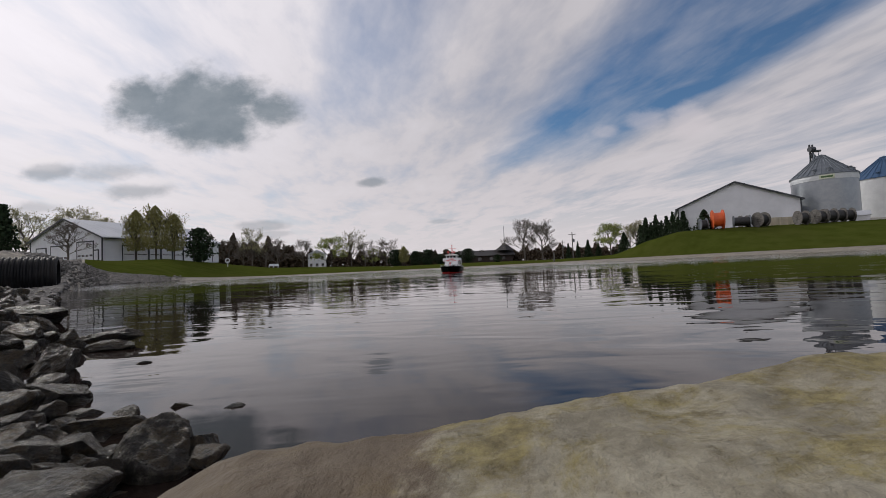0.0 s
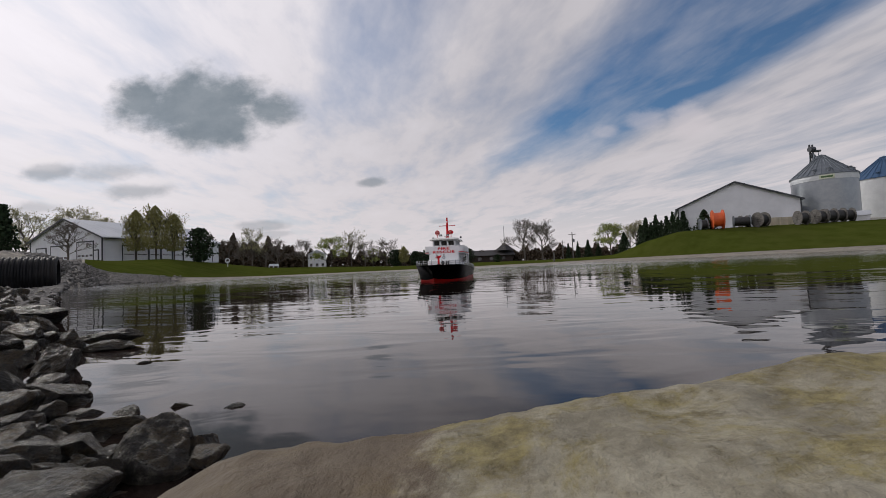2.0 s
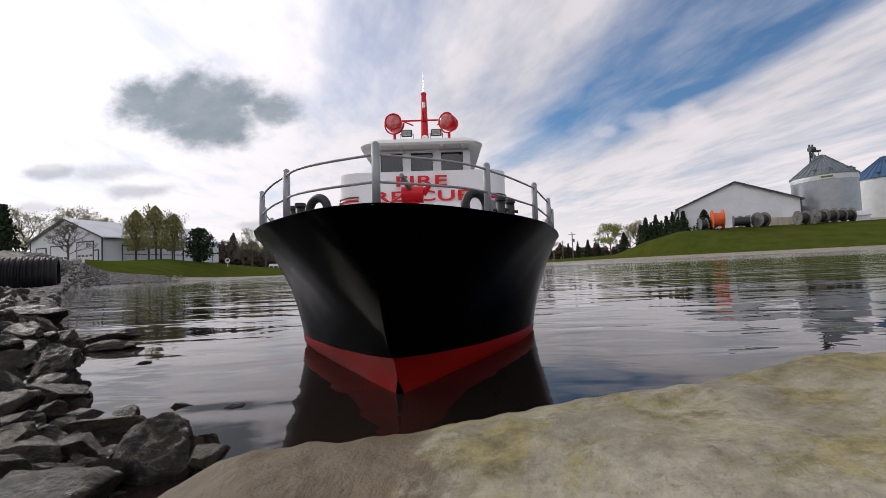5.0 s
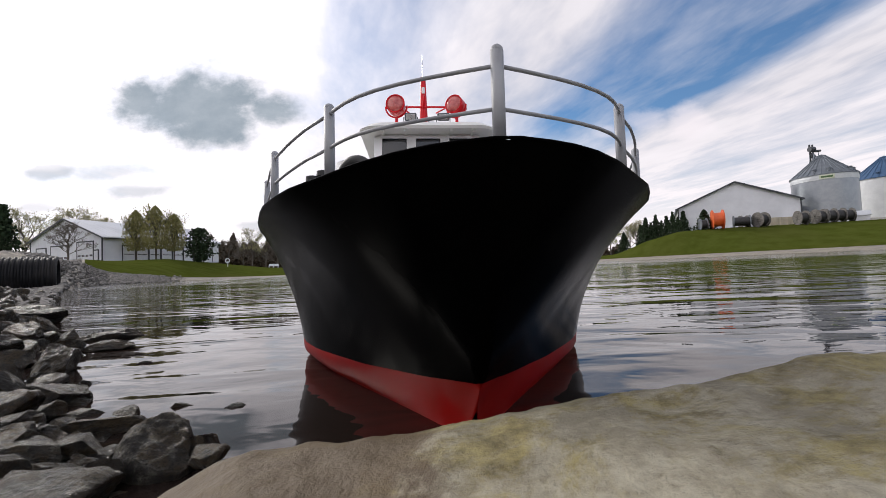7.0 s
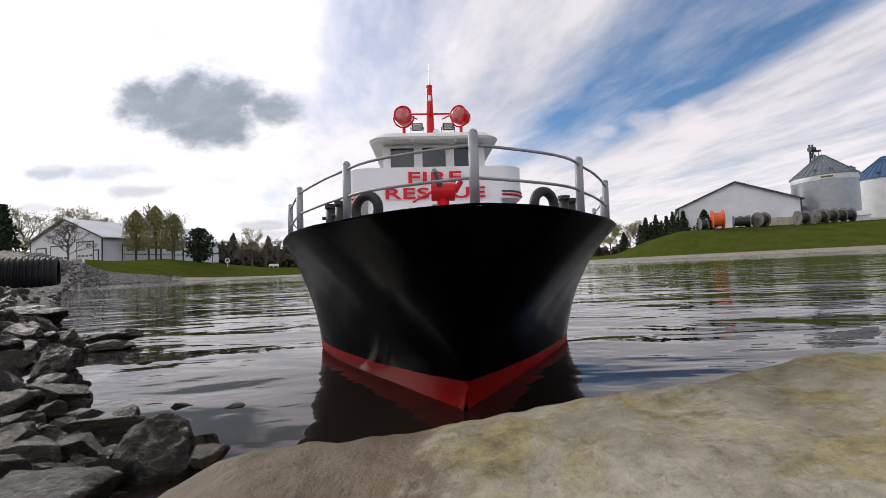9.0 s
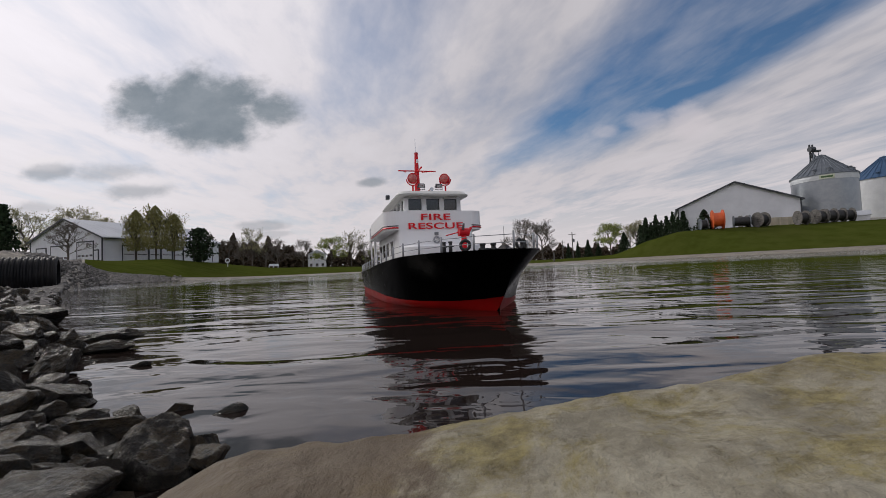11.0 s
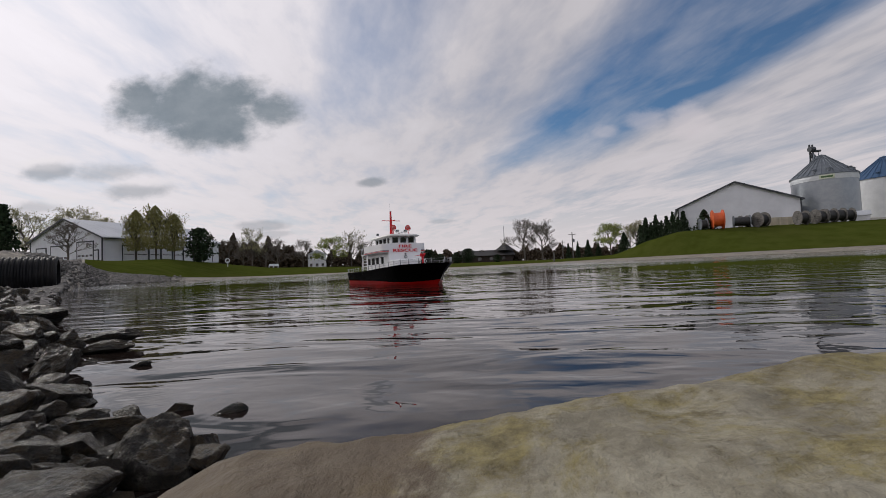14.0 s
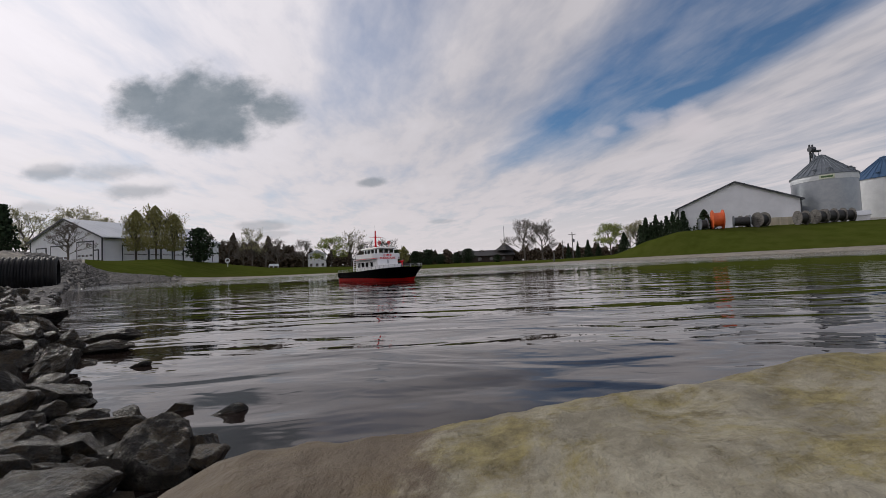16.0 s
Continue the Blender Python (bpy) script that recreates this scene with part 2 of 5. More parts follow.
BOULDER = boulder_material()
STEEL = material("galvanised_steel", ((0.27, 0.29, 0.31), (0.33, 0.35, 0.37)), 1.2, 0.36, 0.85, bump=0.0004, bump_scale=3.0, vary=0.06, by="ISLAND")
DULLSTEEL = material("dull_roof_steel", ((0.13, 0.15, 0.17), (0.19, 0.21, 0.23)), 0.8, 0.5, 0.5)
BINWHITE = material("white_bin_steel", ((0.62, 0.63, 0.64), (0.72, 0.73, 0.74)), 0.7, 0.45, 0.1)
BLUEROOF = material("blue_roof_steel", ((0.035, 0.085, 0.17), (0.05, 0.11, 0.21)), 0.8, 0.45, 0.2)
SIDING = material("white_siding", ((0.66, 0.67, 0.71), (0.75, 0.76, 0.80)), 0.4, 0.6, stain=((0.58, 0.59, 0.62), 0.6, 0.5))
ROOFGREY = material("light_grey_roof", ((0.42, 0.44, 0.47), (0.52, 0.54, 0.57)), 0.3, 0.45, 0.25)
TRIM = material("dark_trim", ((0.03, 0.035, 0.045), (0.05, 0.055, 0.065)), 2.0, 0.5)
GLASSDARK = material("dark_window_glass", ((0.012, 0.013, 0.015), (0.022, 0.024, 0.027)), 3.0, 0.06, spec=0.8)
PIPE = material("black_corrugated_plastic", ((0.008, 0.008, 0.009), (0.018, 0.018, 0.019)), 3.0, 0.6, stain=((0.05, 0.045, 0.04), 0.6, 0.4), spec=0.2)
ORANGE = material("orange_paint", ((0.62, 0.10, 0.02), (0.72, 0.14, 0.03)), 1.5, 0.5)
SPOOLWOOD = material("weathered_spool_wood", ((0.085, 0.080, 0.074), (0.19, 0.18, 0.165)), 2.0, 0.85, stretch=(1, 1, 4))
CABLE = material("black_cable", ((0.012, 0.012, 0.013), (0.03, 0.03, 0.03)), 6.0, 0.5)
PALEWOOD = material("pale_fence_board", ((0.42, 0.37, 0.28), (0.55, 0.49, 0.38)), 1.0, 0.85, vary=0.12)
BARK = material("grey_bark", ((0.055, 0.045, 0.038), (0.13, 0.11, 0.095)), 3.0, 0.9, bump=0.02, bump_scale=9.0)
TWIG = material("bare_twigs", ((0.085, 0.070, 0.058), (0.17, 0.148, 0.125)), 3.0, 0.9)
LEAF_OLIVE = material("olive_spring_leaves", ((0.19, 0.18, 0.060), (0.28, 0.26, 0.095)), 2.0, 0.7, vary=0.35, by="ISLAND", spec=0.2)
LEAF_LIME = material("fresh_green_leaves", ((0.21, 0.25, 0.06), (0.31, 0.35, 0.10)), 2.0, 0.7, vary=0.35, by="ISLAND", spec=0.2)
LEAF_BUD = material("pale_buds", ((0.26, 0.25, 0.13), (0.38, 0.36, 0.21)), 2.0, 0.8, vary=0.3, by="ISLAND", spec=0.2)
NEEDLE = material("dark_needles", ((0.016, 0.030, 0.015), (0.036, 0.056, 0.026)), 2.0, 0.8, vary=0.35, by="ISLAND", spec=0.2)
SCRUB = material("brown_scrub", ((0.050, 0.036, 0.026), (0.11, 0.084, 0.062)), 2.0, 0.9, vary=0.4, by="ISLAND", spec=0.1)
CONCRETE = material("pale_concrete", ((0.40, 0.38, 0.35), (0.52, 0.50, 0.46)), 1.0, 0.85)
DARKROOF = material("dark_shingle_roof", ((0.022, 0.020, 0.021), (0.045, 0.040, 0.040)), 1.0, 0.8)
BROWNBRICK = material("dark_brown_brick", ((0.030, 0.020, 0.017), (0.050, 0.034, 0.027)), 1.5, 0.85)
BLACK = material("black_hull_paint", ((0.0010, 0.0010, 0.0012), (0.0018, 0.0018, 0.0020)), 9.0, 0.22, bump=0.0002, bump_scale=25.0, stain=((0.003, 0.003, 0.003), 2.0, 0.4), spec=0.005)
RED = material("red_bottom_paint", ((0.24, 0.004, 0.004), (0.33, 0.007, 0.006)), 8.0, 0.4, stain=((0.25, 0.012, 0.008), 1.5, 0.5), spec=0.05)
REDGLOSS = material("red_gloss_paint", ((0.60, 0.008, 0.016), (0.70, 0.012, 0.022)), 14.0, 0.32, spec=0.3)
WHITE = material("white_boat_paint", ((0.82, 0.82, 0.83), (0.88, 0.88, 0.88)), 9.0, 0.4, stain=((0.74, 0.74, 0.74), 1.0, 0.5))
ROOFCREAM = material("cream_roof_paint", ((0.66, 0.66, 0.62), (0.74, 0.74, 0.70)), 9.0, 0.5)
GREYRAIL = material("grey_rail_paint", ((0.26, 0.27, 0.29), (0.36, 0.37, 0.39)), 60.0, 0.5, stain=((0.18, 0.18, 0.18), 0.6, 0.4))
RUBBER = material("black_rubber", ((0.010, 0.010, 0.010), (0.02, 0.02, 0.02)), 30.0, 0.55)
DECK = material("grey_deck_paint", ((0.16, 0.165, 0.17), (0.21, 0.215, 0.22)), 20.0, 0.7)
LENS = material("pink_lamp_lens", ((0.42, 0.050, 0.050), (0.62, 0.16, 0.14)), 90.0, 0.12, coat=0.5)
CHROME = material("bright_metal", ((0.55, 0.55, 0.56), (0.68, 0.68, 0.69)), 20.0, 0.25, 0.9)


# ---------------------------------------------------------------- mesh helpers
def part(name, bm, mat, parent=None, label="", smooth=False):
    me = bpy.data.meshes.new(name)
    if smooth:
        for f in bm.faces:
            f.smooth = True
    bm.to_mesh(me)
    bm.free()
    me.materials.append(mat)
    ob = new(name, me)
    ob.parent = parent
    if label:
        tagged(ob, label)
    return ob


def thing(name, label, category, m=None, group="", kind=""):
    ob = tagged(new(name), label, category, group, kind)
    ob.empty_display_size = 0.05
    if m is not None:
        ob.matrix_basis = m
    return ob


def B():
    return bmesh.new()


def box(bm, c, size, turn=None, bevel=0.0):
    r = bmesh.ops.create_cube(bm, size=1.0)
    m = Matrix.Translation(c) @ (turn.to_4x4() if turn else Matrix()) @ Matrix.Diagonal((*size, 1))
    bmesh.ops.transform(bm, matrix=m, verts=r["verts"])
    if bevel:
        edges = list({e for v in r["verts"] for e in v.link_edges})
        bmesh.ops.bevel(bm, geom=edges, offset=bevel, segments=2, affect="EDGES", profile=0.6)
    return bm


def rod(bm, a, b, r0, r1=None, n=8, caps=True):
    a, b = Vector(a), Vector(b)
    d = b - a
    q = d.to_track_quat("Z", "Y").to_matrix()
    r1 = r0 if r1 is None else r1
    rings = []
    for p, r in ((a, r0), (b, r1)):
        rings.append([bm.verts.new(p + q @ Vector((r * math.cos(2 * math.pi * i / n), r * math.sin(2 * math.pi * i / n), 0))) for i in range(n)])
    for i in range(n):
        bm.faces.new((rings[0][i], rings[0][(i + 1) % n], rings[1][(i + 1) % n], rings[1][i]))
    if caps:
        bm.faces.new(rings[0][::-1])
        bm.faces.new(rings[1])
    return bm


def tube(bm, pts, r, n=6):
    """One round bar swept along points."""
    pts = [Vector(p) for p in pts]
    rings, side = [], None
    for i, p in enumerate(pts):
        d = (pts[min(i + 1, len(pts) - 1)] - pts[max(i - 1, 0)]).normalized()
        side = d.orthogonal().normalized() if side is None else (side - d * side.dot(d)).normalized()
        other = d.cross(side)
        rings.append([bm.verts.new(p + (side * math.cos(2 * math.pi * k / n) + other * math.sin(2 * math.pi * k / n)) * r) for k in range(n)])
    for a, b in zip(rings, rings[1:]):
        for k in range(n):
            bm.faces.new((a[k], a[(k + 1) % n], b[(k + 1) % n], b[k]))
    bm.faces.new(rings[0][::-1])
    bm.faces.new(rings[-1])
    return bm


def lathe(bm, profile, n=32, m=None, closed=False):
    """profile: (radius, height) turned round z."""
    m = m or Matrix()
    rings = [[bm.verts.new(m @ Vector((r * math.cos(2 * math.pi * i / n), r * math.sin(2 * math.pi * i / n), z))) for i in range(n)] for r, z in profile]
    pairs = list(zip(rings, rings[1:])) + ([(rings[-1], rings[0])] if closed else [])
    for a, b in pairs:
        for i in range(n):
            bm.faces.new((a[i], a[(i + 1) % n], b[(i + 1) % n], b[i]))
    return bm


def torus(bm, c, axis, R, r, n=24, k=10):
    q = Vector(axis).to_track_quat("Z", "Y").to_matrix().to_4x4()
    prof = [(R + r * math.cos(2 * math.pi * j / k), r * math.sin(2 * math.pi * j / k)) for j in range(k)]
    return lathe(bm, prof, n, Matrix.Translation(c) @ q, closed=True)


def prism(bm, outline, axis, lo, hi):
    """An outline in two axes drawn out along the third (0 = x, 1 = y, 2 = z)."""
    others = [i for i in range(3) if i != axis]
    sides = []
    for w in (lo, hi):
        ring = []
        for p in outline:
            c = [0, 0, 0]
            c[axis], c[others[0]], c[others[1]] = w, p[0], p[1]
            ring.append(bm.verts.new(c))
        sides.append(ring)
    n = len(outline)
    for i in range(n):
        bm.faces.new((sides[0][i], sides[0][(i + 1) % n], sides[1][(i + 1) % n], sides[1][i]))
    bm.faces.new(sides[0][::-1])
    bm.faces.new(sides[1])
    bmesh.ops.recalc_face_normals(bm, faces=bm.faces[:])
    return bm


def lerp_table(x, xs, ys):
    return float(np.interp(x, xs, ys))


# ---------------------------------------------------------------- ground and water
# bearing in degrees from straight ahead (right is plus), then: shore, gravel's top and its height, crest and its height
SHORE = np.array((
    (-180, 0.16, 2.5, 0.70, 12, 2.0, 2.5), (-100, 0.16, 2.5, 0.70, 14, 2.2, 3.0), (-60, 0.35, 6.0, 0.40, 12, 1.3, 3.8), (-50, 0.72, 8.2, 0.08, 11.0, 0.92, 3.8), (-47.5, 0.75, 11.5, 0.04, 15.5, 1.05, 3.8),
    (-43.2, 0.80, 13.0, 0.03, 17, 1.0, 3.9), (-42.0, 7.5, 14.5, 0.10, 19, 0.95, 3.9), (-41.2, 13.0, 19, 0.55, 28, 1.2, 3.9), (-40.2, 17, 31.0, 1.25, 92, 3.9, 3.9), (-38.0, 33, 46, 0.95, 92, 3.9, 3.9),
    (-33, 52, 57, 0.50, 90, 3.95, 3.95), (-28, 68, 71, 0.25, 106, 3.5, 3.5),
    (-22, 78, 81, 0.14, 118, 2.2, 2.2), (-16.5, 80, 83, 0.14, 136, 2.2, 2.2), (-6, 88, 91, 0.14, 132, 1.35, 1.35), (3.4, 88, 91, 0.2, 132, 1.4, 1.4),
    (14.6, 74, 77.0, 0.26, 115, 1.05, 1.05), (22, 66, 69.0, 0.36, 76, 1.05, 1.05), (25.2, 63, 66.5, 0.38, 70, 2.6, 2.6), (29, 60, 64, 0.40, 69, 3.75, 3.75), (34.4, 58, 62, 0.40, 73, 4.0, 4.0),
    (46, 60, 64, 0.42, 82, 3.95, 3.95), (63, 66, 72, 0.8, 95, 4.0, 4.0), (80, 40, 48, 0.8, 80, 4.0, 4.0), (105, 6, 9, 0.8, 30, 3.0, 3.0), (140, 0.4, 3, 0.7, 14, 2.2, 2.5),
    (180, 0.16, 2.5, 0.70, 12, 2.0, 2.5)))


def ground_z(x, y):
    th, r = math.degrees(math.atan2(x, y)), math.hypot(x, y)
    rs, rg, zg, rc, zc, zf = (float(np.interp(th, SHORE[:, 0], SHORE[:, i])) for i in range(1, 7))
    if r < rs:
        return -min(1.2, (rs - r) * 0.35 + 0.01)
    if r < rg:
        return zg * (r - rs) / (rg - rs)
    if r < rc:
        k = (r - rg) / (rc - rg)
        return zg + (zc - zg) * (k * 0.45 + 0.55 * math.sin(k * math.pi / 2))
    z = zc + (zf - zc) * min(1, (r - rc) / max(1.0, 92 - rc))
    return z + (2.5 - z) * min(1, max(0, (r - 180) / 300))


def th_near(th):
    return -75 < th < -40.3


def ground_sheet():
    bm = B()
    ths = [-180 + i * 4 for i in range(34)] + [-44 + i * 0.8 for i in range(115)] + [48 + i * 4 for i in range(33)]
    cols = []
    for th in ths:
        rs = float(np.interp(th, SHORE[:, 0], SHORE[:, 1]))
        rg = float(np.interp(th, SHORE[:, 0], SHORE[:, 2]))
        rc = float(np.interp(th, SHORE[:, 0], SHORE[:, 4]))
        rr = [rs * f for f in (0.02, 0.5, 0.8, 0.95)] + list(np.linspace(rs, rg, 9)) + list(np.linspace(rg, rc, 12))[1:]
        rr += [rc * 1.04, rc * 1.2, rc * 1.5 + 20, rc * 2 + 60, 400, 900, 2000, 4500]
        col = []
        for r in rr:
            x, y = r * math.sin(radians(th)), r * math.cos(radians(th))
            bumpy = noise.noise((x * 0.08, y * 0.08, 0)) * 0.10 + noise.noise((x * 0.5, y * 0.5, 3)) * 0.03
            z = ground_z(x, y) + (bumpy * min(1, max(0, (r - rs) / max(rs, 4))) if r > rs else 0)
            col.append(bm.verts.new((x, y, z)))
        cols.append(col)
    for i in range(len(cols)):
        a, b = cols[i], cols[(i + 1) % len(cols)]
        for j in range(len(a) - 1):
            f = bm.faces.new((a[j], a[j + 1], b[j + 1], b[j]))
            f.material_index = 0 if j < 12 or (th_near(ths[i]) and j < 24) else 1
            f.smooth = True
    bmesh.ops.recalc_face_normals(bm, faces=bm.faces[:])
    ob = part("ground", bm, GRAVEL)
    ob.data.materials.append(GRASS)
    if ob.data.polygons[40].normal.z < 0:
        ob.data.flip_normals()
    return tagged(ob, "mown green bank with a gravel strip along the pond", "ground", kind="structure")


ground_sheet()

bm = B()
for x0, x1, y0, y1 in ((-150, 150, -60, 160),):
    vs = [bm.verts.new(p) for p in ((x0, y0, 0), (x1, y0, 0), (x1, y1, 0), (x0, y1, 0))]
    bm.faces.new(vs)
pond = tagged(part("water", bm, WATER), "dark pond water, calm with small ripples mirroring the sky", "water", kind="structure")


# ---------------------------------------------------------------- foreground boulder and shore stones
def boulder():
    bm = B()
    us = np.linspace(-0.16, 0.55, 240)
    vs = np.concatenate((np.linspace(-0.35, -0.02, 24), np.linspace(-0.01, 0.235, 100)))
    grid = []
    for x in us:
        crest = lerp_table(x, (-0.16, -0.115, -0.085, -0.073, -0.058, -0.044, -0.014, 0.0026, 0.019, 0.052, 0.085, 0.108, 0.13, 0.25, 0.4, 0.55),
                           (-0.05, 0.002, 0.0255, 0.0312, 0.0364, 0.0380, 0.0400, 0.0428, 0.0452, 0.0498, 0.0532, 0.0572, 0.0582, 0.064, 0.05, -0.06))
        row = []
        for y in vs:
            if y > 0.125:
                k = (y - 0.125) / 0.07
                z = crest - 0.045 * k ** 1.7 - 0.01 * k
            else:
                k = (0.125 - y)
                z = crest - 0.10 * k ** 1.35
                if y < -0.15:
                    z -= (-0.15 - y) ** 2 * 2.5
            z += 0.0022 * noise.noise((x * 22, y * 22, 1)) + 0.0016 * noise.noise((x * 60, y * 60, 4)) + 0.0009 * noise.noise((x * 150, y * 150, 7))
            row.append(bm.verts.new((x, y, max(z, -0.09))))
        grid.append(row)
    for a, b in zip(grid, grid[1:]):
        for j in range(len(a) - 1):
            bm.faces.new((a[j], b[j], b[j + 1], a[j + 1]))
    low = bmesh.ops.extrude_edge_only(bm, edges=[e for e in bm.edges if e.is_boundary])
    for v in low["geom"]:
        if isinstance(v, bmesh.types.BMVert):
            v.co.z = -0.15
    bmesh.ops.recalc_face_normals(bm, faces=bm.faces[:])
    return tagged(part("boulder", bm, BOULDER, smooth=True), "pale limestone boulder with yellow lichen at the water's edge", "boulder")


boulder()


def stone_mesh(seed, cuts=12, fine=3, near=0.42, far=0.78):
    """A broken stone: a ball cut by planes, then roughened; it fills the box from -1 to 1."""
    rng = random.Random(seed)
    bm = B()
    bmesh.ops.create_icosphere(bm, subdivisions=fine, radius=1.0)
    planes = []
    for _ in range(cuts):
        n = Vector((rng.gauss(0, 1), rng.gauss(0, 1), rng.gauss(0, 1))).normalized()
        planes.append((n, rng.uniform(near, far)))
    off = Vector((seed * 3.1, seed * 1.7, 0))
    for v in bm.verts:
        for n, d in planes:
            k = v.co.dot(n) - d
            if k > 0:
                v.co -= n * k * 0.98
        v.co += v.co.normalized() * (0.05 * noise.noise(v.co * 2.0 + off) + 0.045 * noise.noise(v.co * 5 + off) + 0.032 * noise.noise(v.co * 11 + off) + 0.018 * noise.noise(v.co * 24 + off))
    for i in range(3):
        lo, hi = min(v.co[i] for v in bm.verts), max(v.co[i] for v in bm.verts)
        for v in bm.verts:
            v.co[i] = (2 * v.co[i] - lo - hi) / (hi - lo)
    me = bpy.data.meshes.new("stone")
    for f in bm.faces:
        f.smooth = True
    bm.to_mesh(me)
    bm.free()
    me.materials.append(STONE)
    return me


STONES = [stone_mesh(i) for i in range(10)]
BLOCKS = [stone_mesh(40 + i, 9 + i % 4, 5, 0.36, 0.68) for i in range(14)]


def stone(i, x, y, z, sx, sy, sz, turn, label="rough grey shore stone, damp at its foot", group="stones along the shore"):
    ob = tagged(new("stone", STONES[i % len(STONES)]), label, "stone", group)
    ob.matrix_basis = pose(x, y, z, turn * 1.7 % 80 - 40, turn * 2.3 % 80 - 40, turn) @ Matrix.Diagonal((sx, sy, sz, 1))
    return ob


# the stones nearest the shore: mesh, x, y, z, half sizes, tilt
NEAR_STONES = (
    (0, -0.951, 1.004, 0.0205, 0.0605, 0.0357, 0.0263, 0),
    (1, -0.612, 0.623, 0.0221, 0.0244, 0.0213, 0.0147, 4),
    (2, -0.711, 0.752, 0.0172, 0.0232, 0.0202, 0.0222, 0),
    (3, -0.607, 0.652, 0.0068, 0.0200, 0.0185, 0.0132, 0),
    (4, -0.402, 0.443, 0.0112, 0.0256, 0.0237, 0.0184, 0),
    (5, -0.410, 0.402, 0.0144, 0.0207, 0.0168, 0.0162, 8),
    (6, -0.371, 0.362, 0.0044, 0.0216, 0.0174, 0.0148, 0),
    (7, -0.295, 0.328, 0.0032, 0.0216, 0.0209, 0.0150, -3),
    (8, -0.375, 0.401, -0.0011, 0.0107, 0.0091, 0.0073, 0),
    (9, -0.260, 0.252, 0.0166, 0.0156, 0.0132, 0.0158, 20),
    (10, -0.256, 0.273, 0.0049, 0.0110, 0.0110, 0.0104, 0),
    (11, -0.247, 0.293, -0.0024, 0.0144, 0.0095, 0.0066, 3),
    (12, -0.218, 0.293, -0.0026, 0.0137, 0.0121, 0.0078, 14),
    (13, -0.208, 0.257, -0.0001, 0.0268, 0.0140, 0.0098, 2),
    (0, -0.217, 0.230, 0.0023, 0.0145, 0.0134, 0.0121, 8),
    (1, -0.138, 0.205, 0.0036, 0.0189, 0.0157, 0.0195, 0),
    (2, -0.125, 0.215, 0.0034, 0.0141, 0.0131, 0.0110, 28),
    (3, -0.179, 0.223, -0.0007, 0.0115, 0.0110, 0.0070, 0),
    (4, -0.175, 0.204, 0.0017, 0.0095, 0.0086, 0.0070, 4),
    (5, -0.151, 0.185, 0.0024, 0.0097, 0.0092, 0.0107, 0),
    (6, -0.174, 0.191, 0.0047, 0.0057, 0.0053, 0.0059, 12),
    (7, -0.221, 0.214, 0.0087, 0.0113, 0.0092, 0.0088, 18),
    (8, -0.195, 0.189, 0.0087, 0.0119, 0.0113, 0.0085, 15),
    (9, -0.146, 0.152, 0.0124, 0.0234, 0.0182, 0.0124, 10),
    (10, -0.486, 0.622, 0.0091, 0.0447, 0.0179, 0.0130, 0),
    (11, -0.450, 0.572, 0.0023, 0.0321, 0.0145, 0.0112, -4),
    (12, -0.584, 0.663, 0.0066, 0.0225, 0.0219, 0.0143, 0),
    (13, -0.486, 0.552, 0.0033, 0.0177, 0.0158, 0.0151, 0),
    (0, -0.515, 0.502, 0.0195, 0.0170, 0.0161, 0.0151, 0),
    (1, -0.542, 0.552, 0.0087, 0.0159, 0.0155, 0.0108, 0),
    (2, -0.461, 0.471, 0.0067, 0.0092, 0.0087, 0.0080, 0),
    (3, -0.771, 0.752, 0.0356, 0.0168, 0.0165, 0.0163, 0),
    (4, -0.795, 0.802, 0.0210, 0.0158, 0.0139, 0.0116, 0),
    (5, -0.418, 0.501, -0.0050, 0.0105, 0.0080, 0.0052, -5),
    (6, -0.279, 0.326, 0.0006, 0.0127, 0.0113, 0.0080, -10),
    (7, -0.279, 0.291, 0.0017, 0.0057, 0.0056, 0.0094, 0),
    (8, -0.318, 0.380, 0.0007, 0.0035, 0.0034, 0.0040, 0),
    (9, -0.108, 0.191, 0.0101, 0.0081, 0.0067, 0.0068, 18),
)
for i, x, y, z, sx, sy, sz, tilt in NEAR_STONES:
    rock = tagged(new("stone", BLOCKS[i]), "rough grey shore stone with tan patches, damp at its foot", "stone", "stones along the shore")
    rock.matrix_basis = pose(x, y, z, 0, tilt * (1 - 2 * (i % 2)), 180 * (i % 2)) @ Matrix.Diagonal((sx, sy, sz, 1))


def bank_z(x, y):
    """Height of the stone bank beside the water."""
    edge = lerp_table(y, (0.0, 0.212, 0.276, 0.46, 0.8, 2.0, 5.0, 9.0), (-0.07, -0.125, -0.20, -0.40, -0.72, -1.80, -4.5, -8.3))
    return min((edge - x) * 0.30, 0.022 + 0.02 * y) - 0.006


rng = random.Random(5)
count = 0
while count < 295:
    y = 0.15 + 3.2 * rng.random() ** 3.0
    edge = lerp_table(y, (0.0, 0.212, 0.276, 0.46, 0.8, 2.0, 5.0, 9.0), (-0.07, -0.125, -0.20, -0.40, -0.72, -1.80, -4.5, -8.3))
    x = edge - 0.004 - rng.random() ** 1.4 * (0.16 + 0.35 * y)
    s = rng.uniform(0.010, 0.021) * (0.85 + 0.45 * y)
    sunk = lerp_table(y, (0.15, 0.5, 0.8), (0.009, 0.009, 0.0))
    stone(rng.randrange(10), x, y, bank_z(x, y) - s * 0.2 - sunk, s * rng.uniform(0.8, 1.2), s * rng.uniform(0.7, 1.0), s * rng.uniform(0.55, 0.8), rng.uniform(0, 360))
    count += 1
